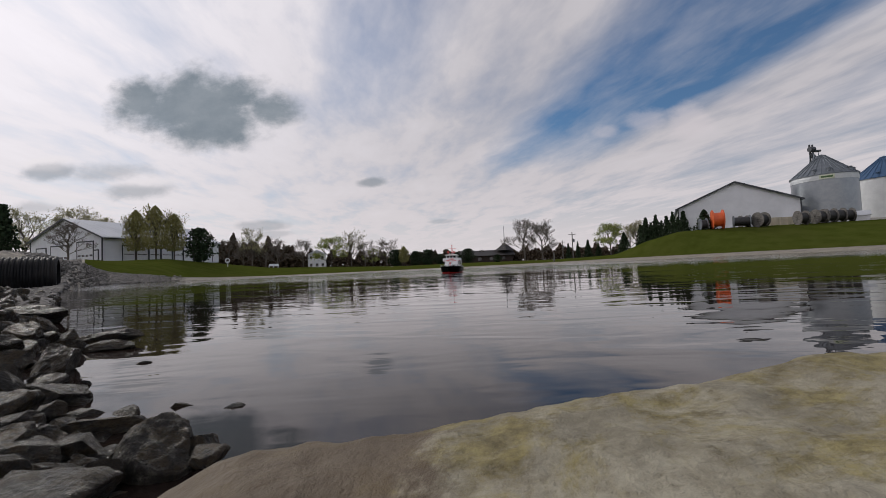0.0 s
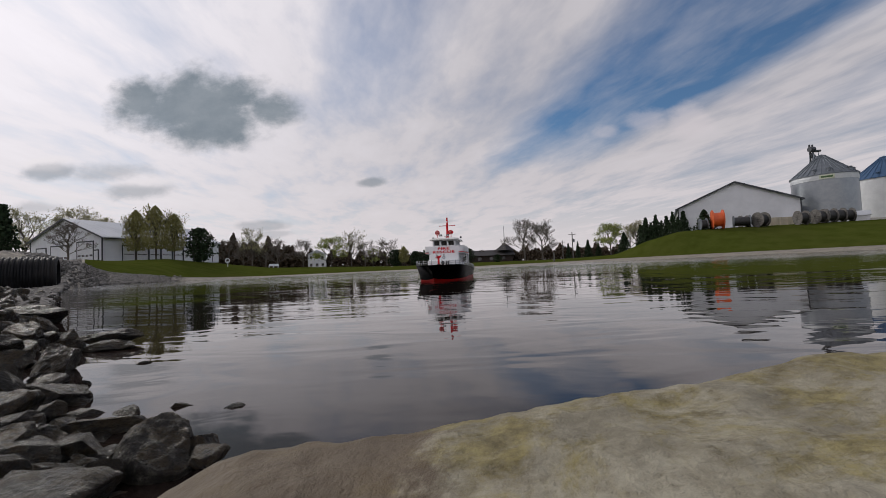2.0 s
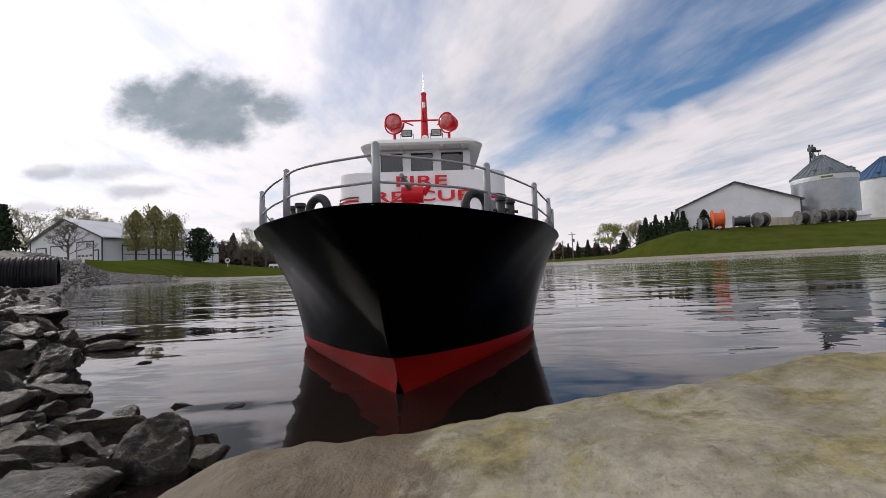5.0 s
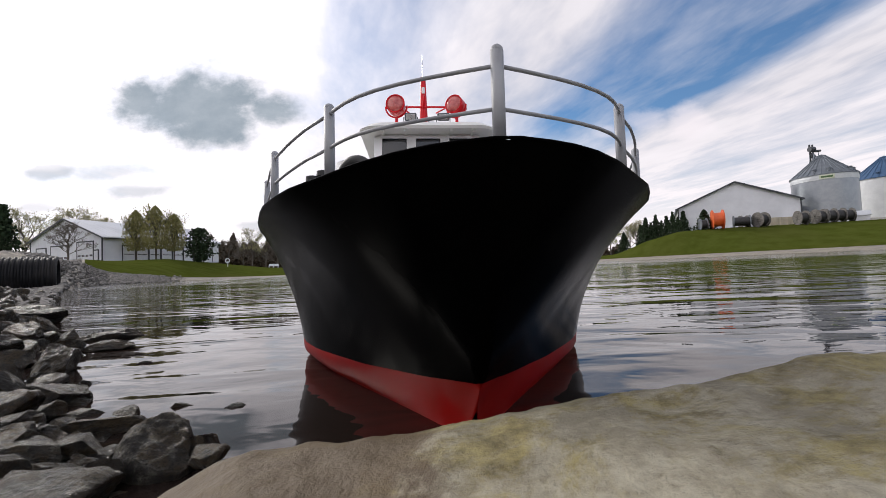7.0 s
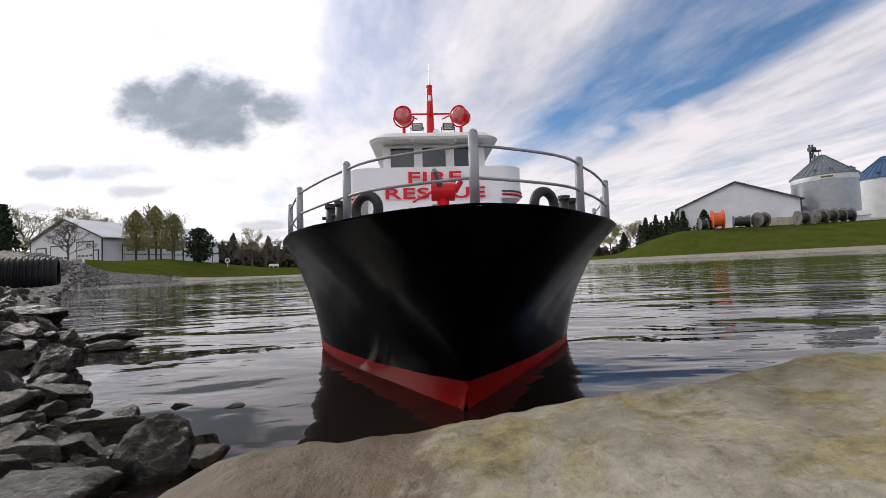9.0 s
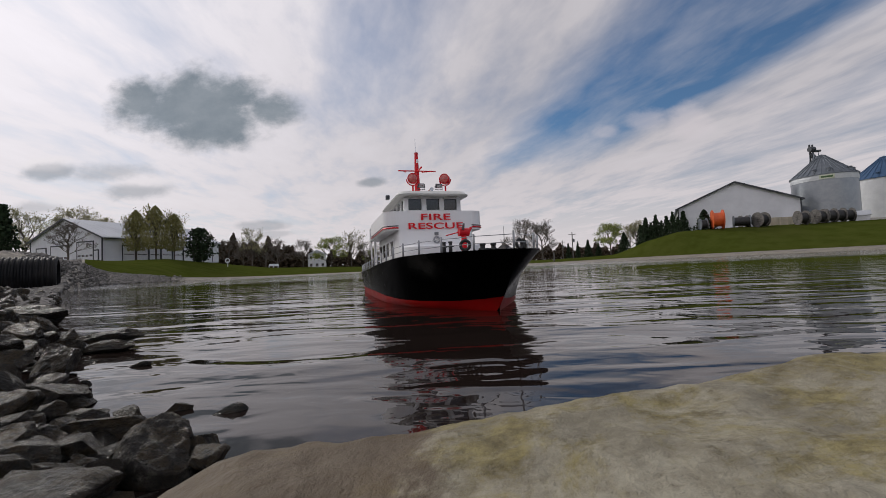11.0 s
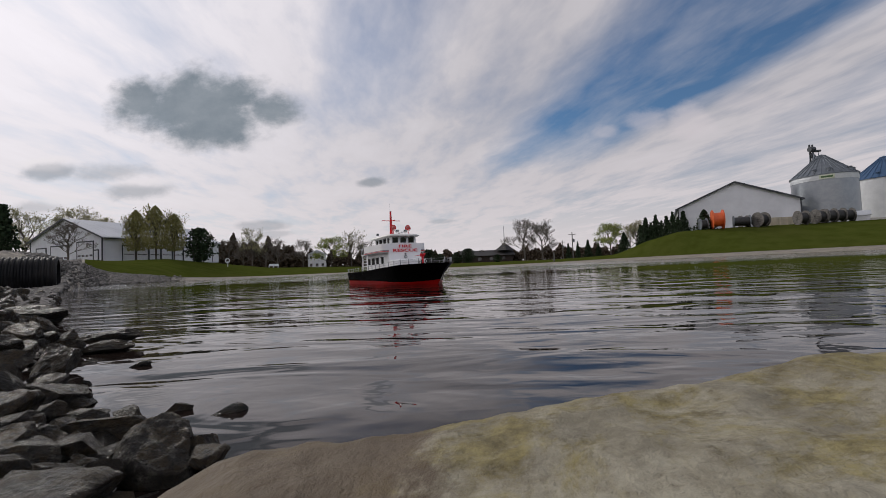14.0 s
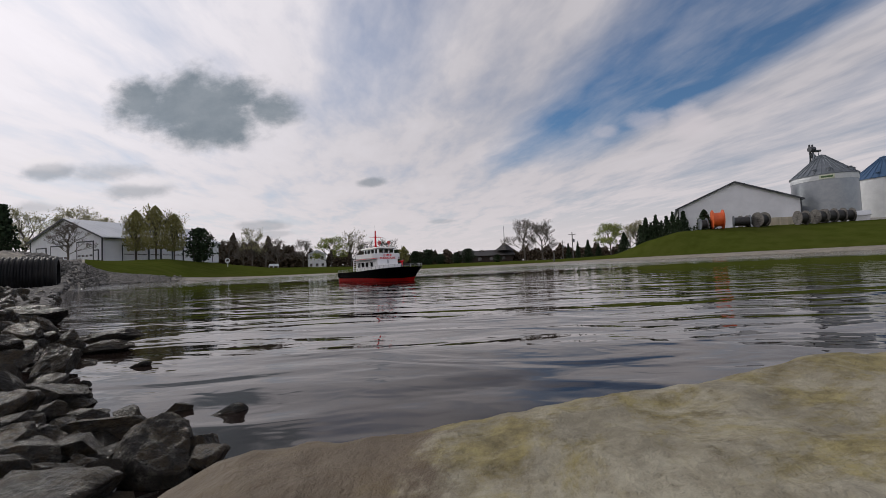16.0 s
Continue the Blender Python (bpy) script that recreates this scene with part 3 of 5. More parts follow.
# wet stones standing out of the water
for x, y, s in ((-0.335, 0.47, 0.008), (-0.193, 0.308, 0.0095), (-0.156, 0.296, 0.0115)):
    stone(rng.randrange(10), x, y, -s * 0.32 if y > 0.4 else -s * 0.62, s * 1.5, s, s * 0.5, rng.uniform(0, 8), "dark wet stone just above the water")


def rubble():
    """Broken stone on the bank, too many to count."""
    ball = B()
    bmesh.ops.create_icosphere(ball, subdivisions=1, radius=1.0)
    ball.verts.ensure_lookup_table()
    unit = [v.co.copy() for v in ball.verts]
    tris = [tuple(v.index for v in f.verts) for f in ball.faces]
    ball.free()
    rng = random.Random(8)
    vs, fs = [], []
    for _ in range(9000):
        th = rng.uniform(-52, -31)
        r0, r1 = (float(np.interp(th, SHORE[:, 0], SHORE[:, i])) for i in (1, 4 if th < -40.3 else 2))
        if th > -38 and rng.random() < (th + 38) / 7:
            continue
        r0 = max(r0, 1.6)
        r = r0 + (r1 * 1.02 - r0) * rng.random() - 0.01
        x, y = r * math.sin(radians(th)), r * math.cos(radians(th))
        s = rng.uniform(0.03, 0.085) * min(1.6, 0.25 + r * 0.05)
        c = Vector((x, y, ground_z(x, y) + s * 0.15))
        k = (rng.uniform(0.8, 1.5) * s, rng.uniform(0.8, 1.3) * s, rng.uniform(0.5, 0.8) * s)
        i = len(vs)
        for v in unit:
            j = 1 + rng.uniform(-0.28, 0.22)
            vs.append((c.x + v.x * k[0] * j, c.y + v.y * k[1] * j, c.z + v.z * k[2] * j))
        fs += [tuple(i + q for q in f) for f in tris]
    me = bpy.data.meshes.new("rubble")
    me.from_pydata(vs, [], fs)
    me.materials.append(RUBBLE)
    return tagged(new("rubble", me), "broken grey rubble covering the pond bank", "rubble", kind="stuff")


RUBBLE = material("grey_rubble", ((0.085, 0.078, 0.070), (0.20, 0.188, 0.17)), 8.0, 0.85, vary=0.4, by="ISLAND", bump=0.01, bump_scale=20.0)
rubble()


def culvert():
    root = thing("culvert", "black corrugated plastic culvert pipe ending at the pond", "culvert", pose(-7.87, 8.74, 0.27))
    bm = B()
    prof = []
    n = 30
    for i in range(n * 4 + 1):
        t = i / 4
        prof.append((0.385 + (0.030 if i % 4 in (1, 2) else 0.0), -t * 0.085))
    prof += [(0.345, -n * 0.085), (0.345, 0.0)]
    q = Vector((0.80, 0.60, 0.0)).to_track_quat("Z", "Y").to_matrix().to_4x4()
    lathe(bm, prof, 40, q, closed=True)
    part("pipe", bm, PIPE, root, smooth=False)
    return root


culvert()


# ---------------------------------------------------------------- farm buildings
def gable_barn(name, label, origin, turn, width, length, eave, rise, roof, doors, side_bays):
    """A gable faces -y from x = 0 to width; the side runs back along +y."""
    root = thing(name, label, "barn", pose(*origin, 0, 0, turn))
    t = 0.2
    bm = B()
    prism(bm, ((0, 0), (width, 0), (width, eave), (width / 2, eave + rise), (0, eave)), 1, 0, t)
    part("gable_wall", bm, SIDING, root)
    bm = B()
    prism(bm, ((0, 0), (width, 0), (width, eave), (width / 2, eave + rise), (0, eave)), 1, length - t, length)
    part("gable_wall", bm, SIDING, root)
    for x in (t / 2, width - t / 2):
        part("side_wall", box(B(), (x, length / 2, eave / 2), (t, length - 2 * t, eave)), SIDING, root)
    sl = rise / (width / 2)
    for s in (-1, 1):
        o = 0.45
        lo = (width / 2 + s * (width / 2 + o), eave - o * sl)
        hi = (width / 2, eave + rise)
        up = 0.16
        panel = part("roof", prism(B(), (lo, hi, (hi[0], hi[1] + up), (lo[0], lo[1] + up)), 1, -0.4, length + 0.4), roof, root)
        for y in (-0.43, length + 0.43):
            part("verge_trim", prism(B(), ((lo[0], lo[1] - 0.10), (hi[0], hi[1] - 0.10), (hi[0], hi[1] + up + 0.02), (lo[0], lo[1] + up + 0.02)), 1, y - 0.03, y + 0.03), TRIM, panel)
        k = int(length // 0.9)
        bm = B()
        for i in range(k + 1):
            y = i * length / k
            prism(bm, ((lo[0], lo[1] + up), (hi[0], hi[1] + up), (hi[0], hi[1] + up + 0.03), (lo[0], lo[1] + up + 0.03)), 1, y - 0.025, y + 0.025)
        part("roof_ribs", bm, roof, panel)
    # ribs of the siding
    bm = B()
    k = int(width // 0.6)
    for i in range(1, k):
        x = i * width / k
        h = eave + rise * (1 - abs(x - width / 2) / (width / 2)) - 0.15
        box(bm, (x, -0.012, h / 2), (0.05, 0.022, h))
    part("siding_ribs", bm, SIDING, root)
    for x in (0.0, width):
        part("corner_trim", box(B(), (x, -0.02, eave / 2), (0.18, 0.16, eave)), TRIM, root)
    for x, w, h in doors:
        d = part("door", box(B(), (x, -0.05, h / 2), (w, 0.07, h)), SIDING, root, "white overhead door with a dark frame")
        bm = B()
        for sx in (-1, 1):
            box(bm, (x + sx * (w / 2 + 0.07), -0.06, h / 2), (0.16, 0.12, h))
        box(bm, (x, -0.06, h + 0.1), (w + 0.30, 0.12, 0.2))
        part("frame", bm, TRIM, d)
        bm = B()
        for i in range(4):
            box(bm, (x - w / 2 + (i + 0.5) * w / 4, -0.09, h * 0.36), (w / 4 - 0.25, 0.03, 0.35))
        if w > 3:
            part("window_strip", bm, GLASSDARK, d)
        else:
            bm.free()
    for i, (y, w, h) in enumerate(side_bays):
        d = part("bay_door", box(B(), (width + 0.03, y, h / 2), (0.07, w, h)), SIDING, root)
        bm = B()
        for sy in (-1, 1):
            box(bm, (width + 0.06, y + sy * (w / 2 + 0.06), h / 2), (0.12, 0.13, h))
        box(bm, (width + 0.06, y, h + 0.07), (0.12, w + 0.25, 0.14))
        part("frame", bm, TRIM, d)
        part("glass", box(B(), (width + 0.07, y, h * 0.5), (0.03, w * 0.8, 0.13)), GLASSDARK, d)
    if side_bays:
        part("eave_gutter", box(B(), (width + 0.50, length / 2, eave - 0.26), (0.12, length, 0.14)), TRIM, root)
    return root


gable_barn("barn", "long white metal-clad barn with grey roof and overhead doors", (-76.0, 78.7, 3.75), -16.4, 18.0, 25.5, 4.45, 3.7, ROOFGREY,
           [(2.9, 2.4, 3.1), (7.6, 4.2, 3.3), (14.0, 3.8, 3.7), (16.6, 0.95, 2.1)], [(4.6 + i * 2.55, 2.2, 3.0) for i in range(8)])
gable_barn("barn", "white metal barn with dark green trim behind the hill crest", (43.3, 78.0, 4.1), -27.0, 17.7, 24.0, 4.8, 3.8, DULLSTEEL,
           [], [])


def grain_bin(label, x, y, base, r, eave, rise, wall, roof, legs):
    root = thing("grain_bin", label, "grain bin", pose(x, y, base))
    bands = int(eave / 0.82)
    for i in range(bands):
        z0, h = i * eave / bands, eave / bands
        bm = lathe(B(), [(r - 0.012 * (i % 2), z0), (r - 0.012 * (i % 2), z0 + h)], 96)
        lathe(bm, [(r - 0.05, z0 + h), (r - 0.05, z0)], 96)
        part("wall_ring", bm, wall, root, "", True)
    prof = [(r + 0.18, eave - 0.05), (r * 0.12, eave + rise), (r * 0.12, eave + rise - 0.08), (r + 0.18, eave - 0.13)]
    top = part("roof", lathe(B(), prof, 48, None, True), roof, root)
    bm = B()
    for i in range(32):
        a = 2 * math.pi * i / 32
        c, s = math.cos(a), math.sin(a)
        rod(bm, ((r + 0.18) * c, (r + 0.18) * s, eave), (r * 0.12 * c, r * 0.12 * s, eave + rise + 0.05), 0.055, 0.05, 5)
    part("roof_ribs", bm, roof, top)
    part("cap", lathe(B(), [(0.02, eave + rise + 0.35), (r * 0.14, eave + rise + 0.1), (r * 0.14, eave + rise - 0.1), (0.02, eave + rise - 0.1)], 24), roof, top)
    for a in (-2.6, -1.2, -0.7, -2.1):
        c, s = math.cos(a), math.sin(a)
        q = r * 0.86
        bm = rod(B(), (q * c, q * s, eave + 0.3), (q * c, q * s, eave + 0.95), 0.28, 0.28, 14)
        rod(bm, (q * c, q * s, eave + 0.95), (q * c, q * s, eave + 1.1), 0.40, 0.12, 14)
        part("roof_vent", bm, roof, top)
    if legs:
        # the light top ring with its sign, the ladder
        part("eave_band", lathe(B(), [(r + 0.035, eave - 1.0), (r + 0.06, eave - 0.5), (r + 0.035, eave - 0.03), (r + 0.01, eave - 0.03), (r + 0.01, eave - 1.0)], 72, None, True), PALESTEEL, root, "paler steel eave band")
        a = math.atan2(-y, -x) + 0.10
        c, s = math.cos(a), math.sin(a)
        sign = part("sign", box(B(), ((r + 0.1) * c, (r + 0.1) * s, eave - 0.55), (0.05, 2.0, 0.70), Matrix.Rotation(a, 3, "Z"), 0.02), SIGNPALE, root, "pale sign with an unreadable green bar")
        part("bar", box(B(), ((r + 0.14) * c, (r + 0.14) * s, eave - 0.55), (0.03, 1.5, 0.28), Matrix.Rotation(a, 3, "Z"), 0.01), SIGNGREEN, sign)
    return root


PALESTEEL = material("pale_steel", ((0.55, 0.57, 0.58), (0.66, 0.68, 0.69)), 0.8, 0.5, 0.4)
SIGNPALE = material("pale_sign", ((0.62, 0.66, 0.50), (0.70, 0.73, 0.58)), 1.0, 0.6)
SIGNGREEN = material("green_sign", ((0.07, 0.14, 0.05), (0.10, 0.18, 0.07)), 1.0, 0.6)
grain_bin("corrugated galvanised grain bin with conical steel roof", 67.6, 75.0, 4.0, 4.55, 9.1, 3.7, STEEL, DULLSTEEL, True)
grain_bin("white grain bin with blue conical roof", 87.0, 83.0, 4.0, 5.2, 9.6, 4.2, BINWHITE, BLUEROOF, False)


def grain_leg():
    """The elevator leg's head and spouts over the bin."""
    x, y, top = 71.6, 76.3, 20.6
    root = thing("grain_elevator", "dark steel grain elevator leg rising behind the bin", "grain elevator", pose(x, y, 4.0))
    h = top - 4.0
    for s in (-0.35, 0.35):
        part("casing", box(B(), (s * 0.8, 5.2, h / 2), (0.22, 0.22, h)), TRIM, root)
    head = part("head", rod(B(), (-0.6, 4.9, h - 1.0), (0.3, 4.9, h - 1.0), 0.50, 0.50, 20), TRIM, root)
    part("motor_hood", box(B(), (0.75, 4.9, h - 1.35), (1.3, 0.7, 0.35), None, 0.05), TRIM, head)
    part("hopper", rod(B(), (-0.3, 4.9, h - 1.7), (0.1, 4.5, h - 4.0), 0.32, 0.16, 12), TRIM, root)
    for i, (dx, dy) in enumerate(((-2.6, 0.5), (0.8, -0.8))):
        part("spout", rod(B(), (0, 4.6, h - 2.2), (dx, dy + 2.5, 10.6), 0.14, 0.14, 8), DULLSTEEL, root)
    for i in range(4):
        x0, y0 = (-1.3 if i % 2 else 1.3), (4.0 if i < 2 else 6.4)
        part("tower_post", rod(B(), (x0 * 0.9, y0, 0), (x0 * 0.35, 4.6 + (y0 - 5.2) * 0.3, h - 1.8), 0.07, 0.07, 6), DULLSTEEL, root)
    return root


grain_leg()


def spool(label, x, y, R, w, turn, flange, drum, lean=0):
    root = thing("cable_reel", label, "cable reel", pose(x, y, ground_z(x, y) + R - 0.05, 0, lean, turn), "reels on the hill")
    for s in (-1, 1):
        f = part("flange", lathe(B(), [(0.10, -0.05), (R, -0.05), (R, 0.05), (0.10, 0.05)], 36, Matrix.Translation((s * w / 2, 0, 0)) @ Matrix.Rotation(math.pi / 2, 4, "Y"), True), flange, root)
        bm = B()
        for i in range(6):
            a = math.pi * i / 3
            rod(bm, (s * (w / 2 + 0.06), 0.12 * math.cos(a), 0.12 * math.sin(a)), (s * (w / 2 + 0.06), R * 0.92 * math.cos(a), R * 0.92 * math.sin(a)), 0.035, 0.035, 5)
        part("spokes", bm, flange, f)
    part("drum", rod(B(), (-w / 2, 0, 0), (w / 2, 0, 0), R * 0.72, R * 0.72, 28), drum, root)
    return root


spool("large orange steel cable reel on the grass", 0.646 * 60, 60, 1.36, 1.25, -22, ORANGE, ORANGE)
spool("black cable reel with thin steel flanges", 0.702 * 60, 60, 0.85, 1.9, -26, DULLSTEEL, CABLE)
spool("dark cable reel lying beside others", 0.719 * 60, 61, 0.85, 0.9, -5, SPOOLWOOD, CABLE)
spool("weathered grey wooden cable reel", 0.747 * 59, 59, 1.03, 1.1, 10, SPOOLWOOD, CABLE)
spool("thin steel reel frame beside a spruce", 0.612 * 61, 61, 0.85, 0.8, -15, DULLSTEEL, CABLE)
for a, y, t in ((0.843, 58, -8), (0.884, 58, -2), (0.909, 58.3, -12), (0.930, 58.6, -15), (0.951, 59, -18)):
    spool("weathered wooden cable reel wound with black cable", a * y, y, 0.99, 1.0, t, SPOOLWOOD, CABLE)

root = thing("board_fence", "pale vertical board panel fence beside the barn", "fence", pose(0.766 * 61, 61, ground_z(46.7, 61) - 0.1))
for i in range(16):
    part("board", box(B(), (i * 0.245 + 0.12, 0, 0.65), (0.235, 0.06, 1.3), None, 0.01), PALEWOOD, root)
part("rail", box(B(), (1.95, 0.07, 1.0), (3.9, 0.06, 0.12)), PALEWOOD, root)
part("rail", box(B(), (1.95, 0.07, 0.35), (3.9, 0.06, 0.12)), PALEWOOD, root)

root = thing("feed_hut", "small white hut with a pale peaked roof", "hut", pose(0.975 * 60, 60, ground_z(58.5, 60) - 0.05, 0, 0, -40))
part("body", box(B(), (0, 0, 0.45), (2.3, 1.6, 0.9), None, 0.03), SIDING, root)
part("roof", prism(B(), ((-0.95, 0.9), (0.95, 0.9), (0, 1.6)), 0, -1.3, 1.3), ROOFGREY, root)
for i in range(4):
    a = 1.005 + i * 0.016
    ob = part("concrete_block", box(B(), (0, 0, 0.3), (1.5, 0.8, 0.6), None, 0.05), CONCRETE)
    tagged(ob, "pale concrete block beside the bins", "concrete block", "blocks by the bins")
    ob.matrix_basis = pose(a * 61, 61, ground_z(a * 61, 61) - 0.05, 0, 0, 15 * i - 40)


def house():
    y = 150
    root = thing("house", "white two-storey house with dark windows across the pond", "house", pose(-0.317 * y, y, ground_z(-47, y) - 0.2, 0, 0, 16))
    w, d, h = 6.2, 9.0, 5.0
    part("wall", box(B(), (w / 2, d / 2, h / 2), (w, d, h)), SIDING, root)
    part("roof", prism(B(), ((-0.4, h), (w + 0.4, h), (w / 2, h + 1.6)), 1, -0.4, d + 0.4), ROOFGREY, root)
    for z in (1.3, 3.9):
        for x in (1.1, 3.1, 5.0):
            f = part("window", box(B(), (x, -0.03, z), (1.05, 0.06, 1.2)), SIDING, root)
            part("pane", box(B(), (x, -0.07, z), (0.85, 0.04, 1.0)), GLASSDARK, f)
    for z in (1.3, 3.9):
        for yy in (2.0, 4.5, 7.0):
            f = part("window", box(B(), (w + 0.03, yy, z), (0.06, 1.05, 1.2)), SIDING, root)
            part("pane", box(B(), (w + 0.07, yy, z), (0.04, 0.85, 1.0)), GLASSDARK, f)
    return root


house()


def hall():
    """The low brown hall with a spire."""
    y = 150
    root = thing("church_hall", "low dark brown hall with long roof and thin spire", "church", pose(0.04 * y, y, ground_z(10, y) - 0.1))
    L = (0.168 - 0.04) * y
    part("wall", box(B(), (L / 2, 6, 1.3), (L - 1.5, 11, 2.6)), BROWNBRICK, root)
    part("roof", prism(B(), ((-0.6, 2.5), (12.6, 2.5), (6, 4.6)), 0, 0, L), DARKROOF, root)
    x = (0.147 - 0.04) * y
    part("spire_roof", rod(B(), (x, 3, 4.2), (x, 3, 6.9), 3.6, 0.15, 4), DARKROOF, root)
    part("spire", rod(B(), (x, 3, 6.6), (x, 3, 12.8), 0.16, 0.05, 6), TRIM, root)
    for i in range(4):
        part("window", box(B(), (2.5 + i * 4.2, 0.47, 1.4), (1.3, 0.08, 1.1)), GLASSDARK, root)
    return root


hall()


def pole(a, y, e, r, arm):
    z = ground_z(a * y, y)
    top = e * y
    root = thing("utility_pole", "weathered wooden utility pole" if arm else "short pale post by the shore", "pole", pose(a * y, y, z - 0.1))
    part("shaft", rod(B(), (0, 0, 0), (0, 0, top - z), r, r * 0.7, 10), SPOOLWOOD, root)
    if arm:
        part("crossarm", box(B(), (0, 0, top - z - 0.6), (1.8, 0.12, 0.12)), SPOOLWOOD, root)
        part("transformer", rod(B(), (0.35, 0, top - z - 2.6), (0.35, 0, top - z - 1.8), 0.25, 0.25, 12), DULLSTEEL, root)


pole(0.3034, 112, 0.0723, 0.16, True)
pole(0.2798, 150, 0.0534, 0.16, True)
pole(0.2585, 77, 0.0285, 0.13, False)
root = thing("life_ring_post", "small white life ring on a post by the lawn", "life ring", pose(-0.5044 * 82, 82, ground_z(-41.4, 82)))
part("post", rod(B(), (0, 0, 0), (0, 0, 1.1), 0.06, 0.06, 8), SIDING, root)
part("ring", torus(B(), (0, -0.08, 1.25), (0, 1, 0), 0.38, 0.10), SIDING, root)
for a in (-0.403, -0.392):
    root = thing("garden_bench", "small white garden bench on the lawn", "bench", pose(a * 110, 110, ground_z(a * 110, 110)))
    part("seat", box(B(), (0, 0, 0.45), (1.3, 0.5, 0.08), None, 0.01), SIDING, root)
    part("backrest", box(B(), (0, 0.25, 0.75), (1.3, 0.06, 0.5), None, 0.01), SIDING, root)
    for s in (-0.55, 0.55):
        part("leg", box(B(), (s, 0, 0.21), (0.08, 0.45, 0.42)), SIDING, root)


# ---------------------------------------------------------------- trees
def limbs(bm, rng, p, d, length, r, depth, tips, spread, sides=4, up=0.15):
    q = p
    for s in range(2):
        e = q + d * (length / 2)
        rod(bm, q, e, r * (1 - 0.25 * s), r * (0.75 - 0.2 * s), sides, False)
        q = e
        d = (d + Vector((rng.gauss(0, 0.12), rng.gauss(0, 0.12), rng.gauss(0, 0.06)))).normalized()
    tips.append(q)
    if depth == 0:
        return
    for _ in range(rng.choice((2, 3, 3, 4)) if depth > 1 else 2):
        side = Vector((rng.gauss(0, 1), rng.gauss(0, 1), rng.gauss(0, 0.5))).normalized()
        nd = (d + side * spread * (1.0 if depth > 2 else 1.25) + Vector((0, 0, up))).normalized()
        limbs(bm, rng, q - d * length * rng.uniform(0, 0.5), nd, length * rng.uniform(0.58, 0.82), r * 0.55, depth - 1, tips, spread, 3, up)


def flake(vs, fs, c, s, rng):
    a = Vector((rng.gauss(0, 1), rng.gauss(0, 1), rng.gauss(0, 1))).normalized()
    b = a.orthogonal().normalized()
    c2 = a.cross(b)
    i = len(vs)
    for k in range(5):
        g = 2 * math.pi * k / 5
        vs.append(c + (b * math.cos(g) + c2 * math.sin(g)) * s * rng.uniform(0.6, 1.25) + a * s * rng.uniform(-0.25, 0.25))
    fs.append(tuple(range(i, i + 5)))


def twig(vs, fs, c, rng):
    """One thin forked twig end."""
    d = Vector((rng.gauss(0, 1), rng.gauss(0, 1), rng.gauss(0.6, 0.8))).normalized()
    b = d.orthogonal().normalized() * 0.0022
    L = rng.uniform(0.03, 0.085)
    i = len(vs)
    vs.extend((c + b, c - b, c + d * L))
    fs.append((i, i + 1, i + 2))


def crown_mesh(vs, fs, mat):
    me = bpy.data.meshes.new("crown")
    me.from_pydata([tuple(v) for v in vs], [], fs)
    me.materials.append(mat)
    return me


